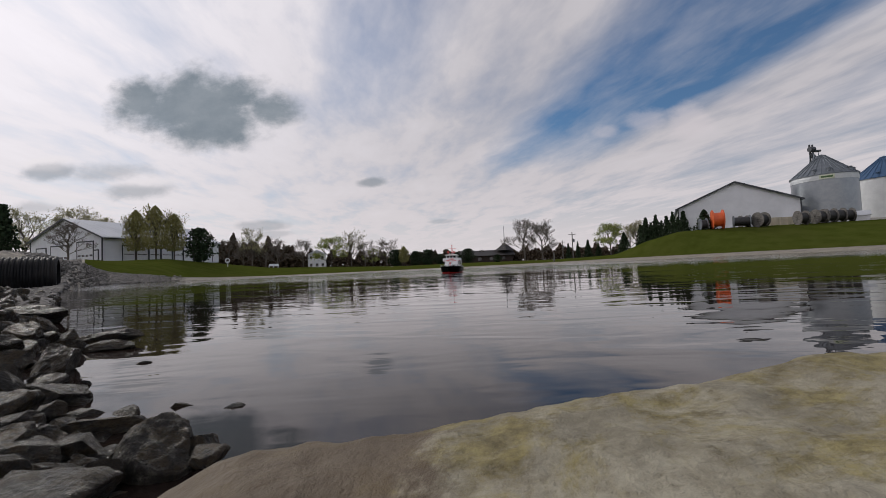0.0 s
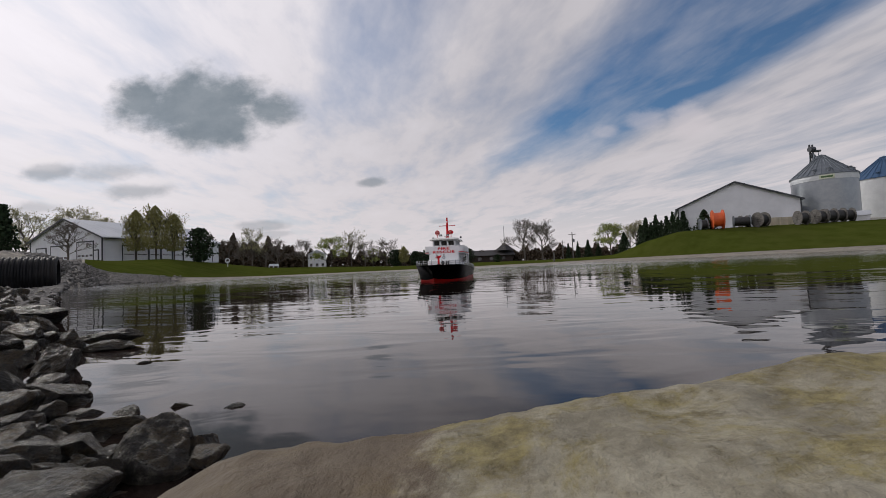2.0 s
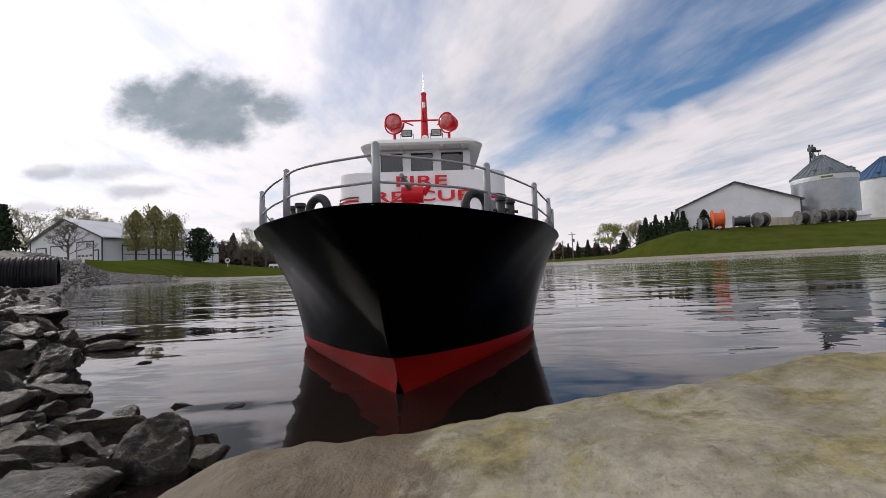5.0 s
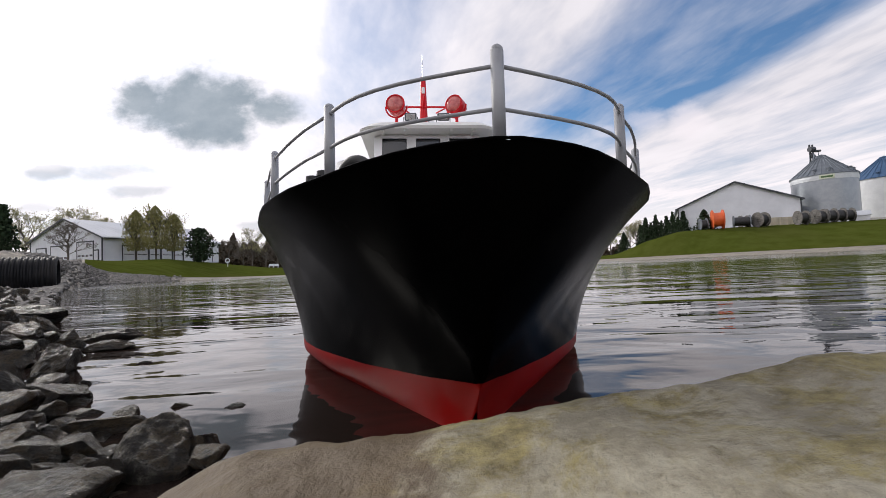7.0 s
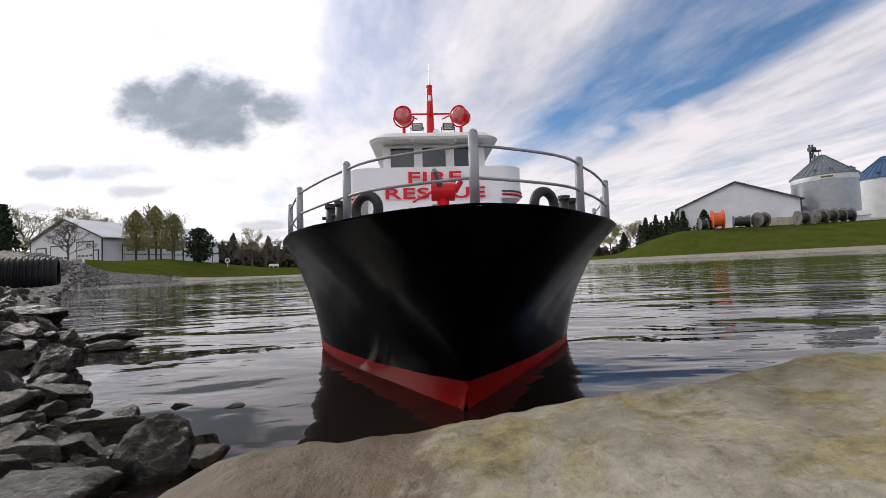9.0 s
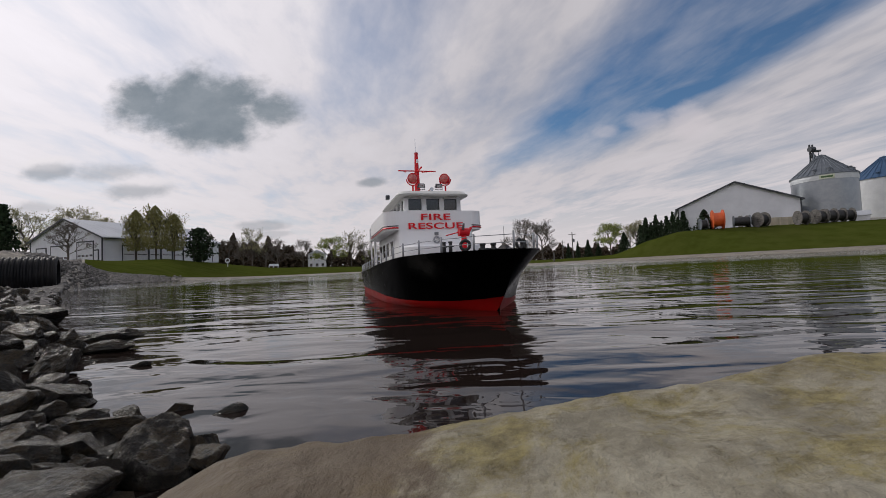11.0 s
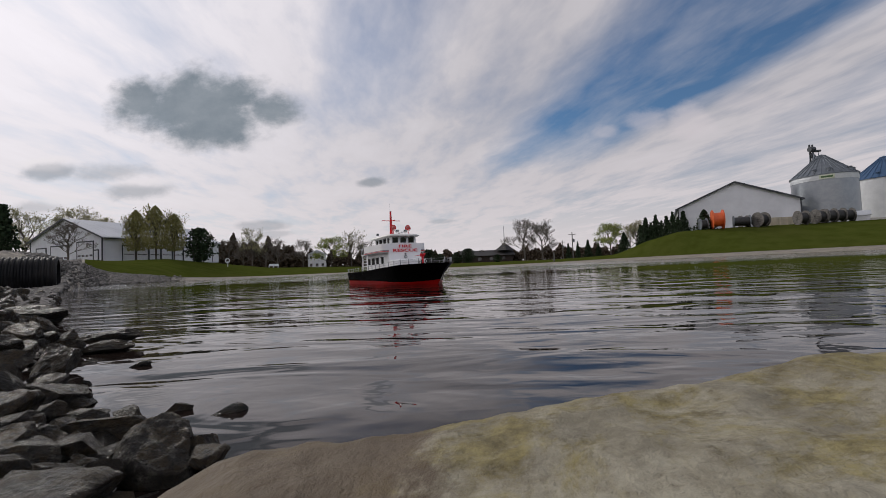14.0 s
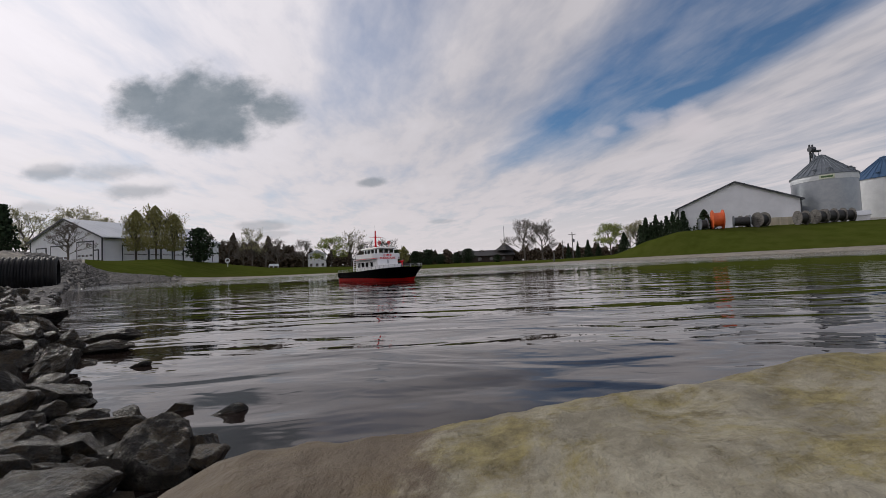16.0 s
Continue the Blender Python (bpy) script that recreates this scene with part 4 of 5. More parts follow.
def make_tree(kind, seed):
    """A tree of unit height: the trunk's mesh and the crown's."""
    rng = random.Random(seed)
    bm, tips, vs, fs = B(), [], [], []
    if kind in ("fir", "pine"):
        rod(bm, (0, 0, 0), (0, 0, 0.97), 0.022, 0.004, 6)
        tiers = 24
        for i in range(tiers):
            z = 0.07 + 0.91 * i / tiers
            k = (1 - z) if kind == "fir" else math.sqrt(max(0.02, 1 - ((z - 0.55) / 0.47) ** 2)) * rng.uniform(0.7, 1.0)
            R = 0.5 * k * rng.uniform(0.8, 1.12) + 0.01
            for j in range(11):
                a = 2 * math.pi * (j + rng.random()) / 11
                w = Vector((math.cos(a), math.sin(a), -0.18))
                L = R * rng.uniform(0.75, 1.15)
                rod(bm, (0, 0, z), Vector((0, 0, z)) + w * L * 0.8, 0.004, 0.002, 3, False)
                for g in range(7):
                    f = (g + 1) / 7
                    flake(vs, fs, Vector((0, 0, z)) + w * L * f + Vector((rng.gauss(0, 0.016), rng.gauss(0, 0.016), rng.gauss(0, 0.014))), 0.034 * rng.uniform(0.6, 1.2), rng)
        leaf = NEEDLE
    else:
        trunk = 0.22 if kind == "pear" else rng.uniform(0.2, 0.28)
        rod(bm, (0, 0, 0), (0.004, 0, trunk), 0.026, 0.018, 8)
        rod(bm, (0.004, 0, trunk), (0, 0.004, trunk + 0.34), 0.018, 0.008, 6)
        n = {"pear": 7}.get(kind, 9)
        for i in range(n):
            a = 2 * math.pi * (i + rng.random() * 0.6) / n
            lean = 0.32 if kind in ("pear", "tallbud") else (1.3, 0.8, 0.45)[i % 3]
            d = Vector((math.cos(a) * lean, math.sin(a) * lean, 1)).normalized()
            limbs(bm, rng, Vector((0, 0, trunk * rng.uniform(0.75, 1.0) + (0.16 * (i % 3) if kind not in ("pear",) else 0))), d, 0.25, 0.011, 4 if kind in ("bare", "budbare", "bud", "lime") else 3, tips,
                  0.45 if kind in ("pear", "tallbud") else 0.6, 4, 0.25)
        top = max(t.z for t in tips)
        wide = sorted(max(abs(t.x), abs(t.y)) for t in tips)[int(len(tips) * (0.95 if kind != "pear" else 0.999)) - 1]
        for v in bm.verts:
            v.co.z /= top
            if v.co.z > 0.2:
                v.co.x, v.co.y = v.co.x / wide * 0.5, v.co.y / wide * 0.5
        tips = [Vector((t.x / wide * 0.5, t.y / wide * 0.5, t.z / top)) for t in tips]
        leaf, many, size, scatter = {"pear": (LEAF_OLIVE, 3, 0.017, 0.03), "tallbud": (LEAF_BUD, 2, 0.013, 0.03), "lime": (LEAF_LIME, 2, 0.015, 0.025),
                                     "bud": (LEAF_BUD, 2, 0.010, 0.028), "budbare": (LEAF_BUD, 1, 0.007, 0.02), "bare": (TWIG, 0, 0, 0)}[kind]
        if kind != "pear":
            for t in tips:
                for _ in range(5):
                    twig(vs, fs, t, rng)
        for t in tips:
            for _ in range(many):
                flake(vs, fs, t + Vector((rng.gauss(0, scatter), rng.gauss(0, scatter), rng.gauss(0, scatter))), size * rng.uniform(0.6, 1.4), rng)
        if kind == "pear":
            for _ in range(5200):
                z = rng.random()
                R = 0.47 * math.sin(math.pi * min(1, (z * 0.90 + 0.10)) ** 0.8) ** 0.7
                a, q = rng.uniform(0, 2 * math.pi), R * math.sqrt(rng.random())
                flake(vs, fs, Vector((q * math.cos(a), q * math.sin(a), 0.2 + z * 0.79)), 0.015 * rng.uniform(0.5, 1.4), rng)
    me = bpy.data.meshes.new("trunk")
    bm.to_mesh(me)
    bm.free()
    me.materials.append(TWIG if kind in ("bare", "budbare", "bud") else BARK)
    return me, (crown_mesh(vs, fs, leaf) if vs else None)


LABELS = {"fir": "dark green spruce with drooping tiers of needles", "pine": "dark rounded evergreen tree", "pear": "oval ornamental tree in olive spring leaf",
          "bare": "bare leafless tree with fine grey twigs", "budbare": "nearly bare tree with first pale buds", "bud": "spreading tree with pale spring buds",
          "lime": "broad tree in fresh light green leaf", "tallbud": "tall tree with pale green buds"}
SHAPES = {}


def tree(kind, a, e, y, wide, variant):
    key = (kind, variant % 3)
    if key not in SHAPES:
        SHAPES[key] = make_tree(kind, 11 * (variant % 3) + len(kind))
    trunk, crown = SHAPES[key]
    x = a * y
    z = ground_z(x, y) - 0.1
    h = e * y + 0.088 - z
    root = thing("tree", LABELS[kind], "tree")
    for name, me in (("trunk", trunk), ("crown", crown)):
        if me:
            ob = new(name, me)
            ob.parent = root
    w = h * wide
    root.matrix_basis = pose(x, y, z, 0, 0, 67 * variant) @ Matrix.Diagonal((w, w, h, 1))
    return root


TREES = (
    # kind, bearing (x over y), slope of the top seen from the shore, y, width over height
    ("fir", -1.031, 0.1999, 60, 0.75),
    ("bud", -0.978, 0.1840, 98, 0.9),
    ("bare", -0.878, 0.1527, 69, 0.8),
    ("bud", -0.851, 0.1809, 125, 1),
    ("bud", -0.805, 0.1561, 125, 0.9),
    ("pear", -0.718, 0.1695, 76, 0.5),
    ("pear", -0.672, 0.1781, 75, 0.5),
    ("pear", -0.629, 0.1574, 78, 0.5),
    ("pine", -0.570, 0.1227, 82, 0.9),
    ("bare", -0.501, 0.0956, 120, 0.8),
    ("budbare", -0.447, 0.1144, 125, 0.7),
    ("bare", -0.468, 0.0874, 128, 0.8),
    ("bare", -0.388, 0.0904, 122, 0.7),
    ("bare", -0.328, 0.0824, 135, 0.8),
    ("bare", -0.415, 0.0850, 130, 0.9),
    ("lime", -0.262, 0.0874, 138, 1),
    ("tallbud", -0.215, 0.1012, 140, 0.6),
    ("bare", -0.183, 0.0758, 142, 0.8),
    ("bare", -0.133, 0.0748, 145, 0.9),
    ("pine", -0.111, 0.0500, 140, 1.1),
    ("pear", -0.092, 0.0557, 138, 0.6),
    ("pine", -0.065, 0.0439, 140, 1.2),
    ("pine", -0.036, 0.0465, 140, 1.2),
    ("pine", -0.008, 0.0347, 142, 1.2),
    ("lime", -0.164, 0.0537, 150, 1),
    ("pine", 0.057, 0.0450, 138, 1.1),
    ("pine", 0.031, 0.0369, 138, 1.1),
    ("pine", 0.126, 0.0273, 112, 1.2),
    ("bare", 0.190, 0.1080, 118, 0.8),
    ("bare", 0.232, 0.1008, 118, 0.8),
    ("fir", 0.293, 0.0462, 130, 0.525),
    ("fir", 0.315, 0.0491, 125, 0.45),
    ("fir", 0.339, 0.0520, 118, 0.675),
    ("fir", 0.363, 0.0430, 112, 0.75),
    ("lime", 0.392, 0.0882, 108, 0.9),
    ("fir", 0.424, 0.0655, 90, 0.9),
    ("bud", 0.454, 0.0920, 98, 0.7),
    ("fir", 0.464, 0.0820, 90, 0.62),
    ("fir", 0.477, 0.0985, 85, 0.70),
    ("fir", 0.489, 0.0860, 88, 0.60),
    ("fir", 0.501, 0.1035, 84, 0.66),
    ("fir", 0.514, 0.0895, 87, 0.58),
    ("fir", 0.526, 0.1000, 82, 0.70),
    ("fir", 0.541, 0.1090, 80, 0.62),
    ("fir", 0.553, 0.0960, 78, 0.66),
    ("fir", 0.566, 0.1102, 77, 0.72),
    ("bud", 0.438, 0.0860, 100, 0.8),
    ("fir", 0.615, 0.1100, 62, 1.25),
)

for i, row in enumerate(TREES):
    tree(*row, i)


def woods():
    """The scrubby wood's edge beyond the pond."""
    rng = random.Random(21)
    vs, fs = [], []
    for _ in range(36000):
        a = rng.uniform(-0.56, 0.42) if rng.random() < 0.65 else rng.uniform(-0.56, -0.33)
        tall = lerp_table(a, (-0.56, -0.5, -0.36, -0.33, -0.28, -0.1, 0.03, 0.05, 0.27, 0.30, 0.42), (0.080, 0.082, 0.072, 0.046, 0.042, 0.036, 0.038, 0.032, 0.040, 0.036, 0.030))
        tall *= 0.75 + 0.5 * noise.noise((a * 60, 0, 0)) + 0.25 * noise.noise((a * 200, 3, 0))
        y = 150 + rng.uniform(4, 22)
        x = a * y
        z0 = ground_z(x, y)
        z = z0 + tall * y * rng.random() ** 0.8
        flake(vs, fs, Vector((x, y, z)), rng.uniform(0.22, 0.62), rng)
    ob = new("far_woods", crown_mesh(vs, fs, SCRUB))
    return tagged(ob, "brown leafless scrub and woods beyond the pond", "woods", kind="stuff")


woods()


# ---------------------------------------------------------------- the model fire boat (x forward, y to port, z up from the waterline)
HX = (-0.70, -0.62, -0.37, 0.0, 0.20, 0.30, 0.38, 0.43, 0.47, 0.504, 0.54, 0.575, 0.6125, 0.66, 0.689, 0.719, 0.74, 0.76, 0.785, 0.80, 0.81, 0.816)
DECK_W = (0.152, 0.170, 0.186, 0.193, 0.193, 0.190, 0.186, 0.182, 0.178, 0.173, 0.166, 0.156, 0.144, 0.126, 0.114, 0.098, 0.085, 0.069, 0.049, 0.034, 0.020, 0.004)
WATER_W = (0.136, 0.154, 0.171, 0.176, 0.175, 0.172, 0.164, 0.156, 0.147, 0.135, 0.117, 0.096, 0.072, 0.040, 0.021, 0.0, 0.0, 0.0, 0.0, 0.0, 0.0, 0.0)
GROW = Matrix.Translation((0.0011, 0, 0)) @ Matrix.Diagonal((1.07, 1.07, 1.0655, 1))    # upper works, from their drawing to their size


def sheer(x):
    return lerp_table(x, (-0.70, -0.45, 0.0, 0.30, 0.54, 0.66, 0.816), (0.086, 0.087, 0.094, 0.106, 0.116, 0.1170, 0.1150))


def stem_low(x):
    """The lowest height of the stem, which rakes forward above the water."""
    return lerp_table(x, (0.67, 0.719, 0.750, 0.785, 0.806, 0.816), (-0.05, 0.0, 0.030, 0.072, 0.100, 0.1143))


def boot_line(x):
    return lerp_table(x, (-0.70, 0.1, 0.42, 0.54, 0.63, 0.70, 0.75), (0.024, 0.022, 0.013, 0.011, 0.013, 0.019, 0.026))


def half_width(x, z):
    top, wl = lerp_table(x, HX, DECK_W), lerp_table(x, HX, WATER_W)
    zs, z0 = sheer(x), max(0.0, stem_low(x))
    if z <= z0:
        return 0.0 if x >= 0.719 else wl * max(0.0, 1 + (z - z0) * (3 + max(0, x - 0.25) * 28))
    k = min(1.0, (z - z0) / max(1e-4, zs - z0))
    power = lerp_table(x, (0.1, 0.4, 0.6, 0.71, 0.80), (1.0, 1.5, 1.5, 1.3, 1.0))
    return wl + (top - wl) * k ** power


def boat():
    root = thing("fire_boat", "model fire boat with black hull, red bottom and white superstructure", "model boat")
    xs = list(np.linspace(-0.70, 0.3, 21)) + list(np.linspace(0.325, 0.74, 34)) + list(np.linspace(0.746, 0.816, 18))

    def shell(name, heights, mat, label):
        bm = B()
        for s in (-1, 1):
            cols = []
            for x in xs:
                col = []
                for k in heights(x):
                    col.append(bm.verts.new((x, s * half_width(x, k), k)))
                cols.append(col)
            for a, b in zip(cols, cols[1:]):
                for j in range(len(a) - 1):
                    q = (a[j], b[j], b[j + 1], a[j + 1])
                    bm.faces.new(q if s < 0 else q[::-1])
            if s < 0:
                first = cols[0]
            else:
                for j in range(len(first) - 1):
                    bm.faces.new((first[j], first[j + 1], cols[0][j + 1], cols[0][j]))
        bmesh.ops.remove_doubles(bm, verts=bm.verts[:], dist=0.0004)
        bmesh.ops.recalc_face_normals(bm, faces=bm.faces[:])
        return part(name, bm, mat, root, label, True)

    shell("hull_side", lambda x: np.linspace(max(boot_line(x), stem_low(x)), sheer(x), 12), BLACK, "glossy black painted hull side")
    shell("hull_bottom", lambda x: np.linspace(min(boot_line(x), max(-0.05, stem_low(x))), boot_line(x), 7) if stem_low(x) < boot_line(x) else np.linspace(stem_low(x), stem_low(x) + 1e-5, 7),
          RED, "red bottom paint")
    # deck, edge strip and bulwark cap
    bm = B()
    rows = [[bm.verts.new((x, f * max(0.0005, half_width(x, sheer(x) - 0.005) - 0.0015), sheer(x) - 0.004)) for f in (-1, 1)] for x in xs if stem_low(x) < sheer(x) - 0.010]
    for a, b in zip(rows, rows[1:]):
        bm.faces.new((a[0], b[0], b[1], a[1]))
    part("deck", bm, DECK, root, "grey painted deck")
    pts = [(x, -half_width(x, sheer(x)), sheer(x)) for x in xs] + [(x, half_width(x, sheer(x)), sheer(x)) for x in xs[::-1]]
    part("rub_rail", tube(B(), pts, 0.0005, 6), BLACK, root)
    part("transom_cap", tube(B(), [(-0.70, -0.152, 0.086), (-0.70, 0.152, 0.086)], 0.0025, 6), BLACK, root)

    def fit(name, bm, mat, parent=None, label="", smooth=False):
        bm.transform(GROW)
        return part(name, bm, mat, parent, label, smooth)

    # deckhouse
    z0 = 0.070

    def plan(front, back, w, corner, z, rake=0.0):
        out = []
        for i in range(9):
            a = math.pi / 2 * i / 8
            out.append((front - corner + corner * math.sin(a) - rake, -(w - corner) - corner * math.cos(a), z))
        out = [(back, -w, z)] + out
        return out + [(x, -y, q) for x, y, q in out[::-1]]

    def block(rings):
        bm = B()
        vv = [[bm.verts.new(p) for p in ring] for ring in rings]
        n = len(rings[0])
        for a, b in zip(vv, vv[1:]):
            for i in range(n):
                bm.faces.new((a[i], a[(i + 1) % n], b[(i + 1) % n], b[i]))
        bm.faces.new(vv[0][::-1])
        bm.faces.new(vv[-1])
        bmesh.ops.recalc_face_normals(bm, faces=bm.faces[:])
        return bm

    fit("trunk_cabin", block([plan(0.335, 0.20, 0.112, 0.05, z0), plan(0.335, 0.20, 0.112, 0.05, 0.141), plan(0.327, 0.20, 0.106, 0.046, 0.146)]), WHITE, root)
    house = fit("deckhouse", block([plan(0.224, -0.24, 0.112, 0.008, z0), plan(0.2205, -0.24, 0.112, 0.008, 0.1975)]), WHITE, root)
    for s in (-1, 1):
        for x in (-0.17, -0.08, 0.01, 0.10):
            w = fit("side_window", box(B(), (x, s * 0.1125, 0.150), (0.062, 0.003, 0.045), None, 0.001), GLASSDARK, house)
            bm = B()
            for dz in (-0.025, 0.025):
                box(bm, (x, s * 0.1135, 0.150 + dz), (0.078, 0.004, 0.005))
            for ddx in (-0.037, 0.037):
                box(bm, (x + ddx, s * 0.1135, 0.150), (0.005, 0.004, 0.045))
            fit("frame", bm, WHITE, w)
    fit("door", box(B(), (0.06, -0.1135, 0.122), (0.045, 0.004, 0.09), None, 0.001), WHITE, house)
    # bridge deck with rounded wings; its front face carries the lettering
    wing = fit("wing_bridge", block([plan(0.2195, -0.24, 0.148, 0.038, 0.197), plan(0.2195, -0.24, 0.149, 0.04, 0.2005), plan(0.2185, -0.24, 0.149, 0.04, 0.204)]), WHITE, root)
    bm = B()
    outer = plan(0.220, -0.16, 0.150, 0.04, 0.0)
    inner = plan(0.215, -0.16, 0.145, 0.036, 0.0)
    rings = []
    for (ox, oy, _), (ix, iy, _) in zip(outer, inner):
        rings.append([bm.verts.new((ox, oy, 0.2)), bm.verts.new((ox - 0.003, oy, 0.252)), bm.verts.new((ix - 0.003, iy, 0.252)), bm.verts.new((ix, iy, 0.2))])
    for a, b in zip(rings, rings[1:]):
        for j in range(4):
            bm.faces.new((a[j], b[j], b[(j + 1) % 4], a[(j + 1) % 4]))
    bm.faces.new(rings[0])
    bm.faces.new(rings[-1][::-1])
    bmesh.ops.recalc_face_normals(bm, faces=bm.faces[:])
    fit("bulwark", bm, WHITE, root, "white rounded wing bulwark")
    for s in (-1, 1):
        pts = [(x + 0.0006, y + s * 0.0006, 0.203) for x, y, _ in outer if y * s > 0.103]
        fit("red_stripe", tube(B(), sorted(pts, key=lambda q: q[0]), 0.0022, 5), REDGLOSS, wing)
        pts = [(x + 0.0004, y + s * 0.0004, 0.2085) for x, y, _ in outer if y * s > 0.103]
        fit("dark_stripe", tube(B(), sorted(pts, key=lambda q: q[0]), 0.0014, 5), TRIM, wing)
        # pillars under the wing's after end, ladder and upper rail
        for x in (-0.235, -0.11):
            fit("pillar", rod(B(), (x, s * 0.143, z0), (x, s * 0.143, 0.198), 0.003, 0.003, 8), WHITE, root)
        lad = fit("ladder", tube(B(), [(-0.305, s * 0.120, 0.072), (-0.262, s * 0.120, 0.235)], 0.0022, 6), WHITE, root)
        bm = tube(B(), [(-0.305, s * 0.085, 0.072), (-0.262, s * 0.085, 0.235)], 0.0022, 6)
        for i in range(8):
            k = (i + 0.5) / 8
            rod(bm, (-0.305 + 0.043 * k, s * 0.12, 0.072 + 0.163 * k), (-0.305 + 0.043 * k, s * 0.085, 0.072 + 0.163 * k), 0.0025, 0.0025, 5)
        fit("rungs", bm, WHITE, lad)
        for z in (0.224, 0.245):
            fit("upper_rail", tube(B(), [(-0.16, s * 0.146, z), (-0.24, s * 0.146, z), (-0.24, s * 0.06, z)], 0.0012, 5), GREYRAIL, root)
        for x in (-0.17, -0.205, -0.24):
            fit("upper_post", rod(B(), (x, s * 0.146, 0.2), (x, s * 0.146, 0.246), 0.0016, 0.0016, 6), GREYRAIL, root)
        fit("side_lamp", box(B(), (0.02, s * 0.110, 0.325), (0.02, 0.012, 0.014), None, 0.002), TRIM, root)

    # wheelhouse: walls with real window openings between posts
    w, f, b = 0.086, 0.196, -0.11
    zb, zs_, zt = 0.205, 0.256, 0.302
    cabin = fit("wheelhouse", block([plan(f, b, w, 0.012, zb), plan(f - 0.002, b, w, 0.012, zs_)]), WHITE, root)
    fit("head_band", block([plan(f - 0.005, b, w, 0.012, 0.293), plan(f - 0.006, b, w, 0.012, zt)]), WHITE, cabin)
    for y, t in ((-0.0815, 0.012), (-0.0275, 0.011), (0.0275, 0.011), (0.0815, 0.012)):
        fit("window_post", box(B(), (f - 0.008, y, 0.2745), (0.009, t, 0.040), None, 0.001), WHITE, cabin)
    for y in (-0.0545, 0.0, 0.0545):
        pane = fit("front_window", box(B(), (f - 0.009, y, 0.2745), (0.002, 0.043, 0.039)), GLASSDARK, cabin, "dark tinted wheelhouse window")
        bm = B()
        for dz in (-0.0185, 0.0185):
            box(bm, (f - 0.004, y, 0.2745 + dz), (0.005, 0.045, 0.003))
        for ddy in (-0.0215, 0.0215):
            box(bm, (f - 0.004, y + ddy, 0.2745), (0.005, 0.003, 0.038))
        fit("frame", bm, WHITE, pane)
    for s in (-1, 1):
        for x in (b + 0.006, 0.0 - 0.045, 0.035, 0.115, f - 0.02):
            fit("window_post", box(B(), (x, s * (w - 0.005), 0.2745), (0.014, 0.009, 0.040), None, 0.001), WHITE, cabin)
        for x in (-0.073, -0.005, 0.075, 0.145):
            fit("side_window", box(B(), (x, s * (w - 0.006), 0.2745), (0.062, 0.002, 0.039)), GLASSDARK, cabin)
    fit("back_wall", box(B(), (b + 0.004, 0, 0.2745), (0.006, 2 * w - 0.02, 0.040)), WHITE, cabin)
    roof = fit("roof", block([plan(f + 0.026, b - 0.02, 0.108, 0.03, 0.298), plan(f + 0.028, b - 0.02, 0.110, 0.032, 0.302), plan(f + 0.012, b - 0.02, 0.100, 0.03, 0.3125),
                               plan(f - 0.02, b - 0.01, 0.080, 0.03, 0.3155)]), ROOFCREAM, root, "cream white overhanging wheelhouse roof")
    for y in (-0.072, -0.036, 0.036, 0.072):
        fit("roof_beam", box(B(), (f + 0.008, y, 0.297), (0.03, 0.004, 0.004)), ROOFCREAM, roof)
    # lettering
    for words, zl, size, wide in (("FIRE", 0.2245, 0.0255, 0.088), ("RESCUE", 0.1985, 0.0255, 0.164)):
        cu = bpy.data.curves.new("words", "FONT")
        cu.body, cu.size, cu.extrude, cu.offset = words, size, 0.0006, 0.00045
        cu.align_x = "CENTER"
        cu.space_character = 1.05
        tmp = bpy.data.objects.new("words", cu)
        scene.collection.objects.link(tmp)
        bpy.context.view_layer.update()
        me = bpy.data.meshes.new_from_object(tmp)
        bpy.data.objects.remove(tmp)
        me.materials.clear()
        me.materials.append(REDGLOSS)
        lo, hi = min(v.co.x for v in me.vertices), max(v.co.x for v in me.vertices)
        tall = max(v.co.y for v in me.vertices) - min(v.co.y for v in me.vertices)
        for v in me.vertices:
            v.co = Vector((0.2232, (v.co.x - (lo + hi) / 2) * wide / (hi - lo), zl + v.co.y * 0.0185 / tall)) + Vector((v.co.z - (v.co.y * 0.02), 0, 0))
        me.transform(GROW)
        ob = new("lettering", me)
        ob.parent = root
        tagged(ob, "red capital letters " + words)
    # life ring and square plate below the lettering
    fit("life_ring", torus(B(), (0.2245, 0.0, 0.166), (1, 0, 0), 0.0085, 0.0025), GREYRAIL, root)
    fit("plate", box(B(), (0.2225, 0.0, 0.184), (0.003, 0.012, 0.008), None, 0.001), DECK, root)
    # searchlights, floodlights, horn on the roof
    for s in (-1, 1):
        y, zc, xc = s * 0.0515, 0.3583, 0.158
        turn = Matrix.Translation((xc, y, zc)) @ Matrix.Rotation(radians(-8 if s < 0 else -34), 4, "Z") @ Matrix.Rotation(radians(-4), 4, "Y")
        bm = lathe(B(), [(0.0001, -0.021), (0.008, -0.020), (0.0125, -0.015), (0.0150, -0.006), (0.0157, 0.008), (0.0157, 0.011)], 28, turn @ Matrix.Rotation(math.pi / 2, 4, "Y"))
        base = fit("searchlight", bm, REDGLOSS, root, "red searchlight with round lens", True)
        bm = lathe(B(), [(0.0145, 0.0095), (0.0140, 0.0115), (0.009, 0.0135), (0.0001, 0.0145)], 28, turn @ Matrix.Rotation(math.pi / 2, 4, "Y"))
        fit("lens", bm, LENS, base, "pale reddish glass lens", True)
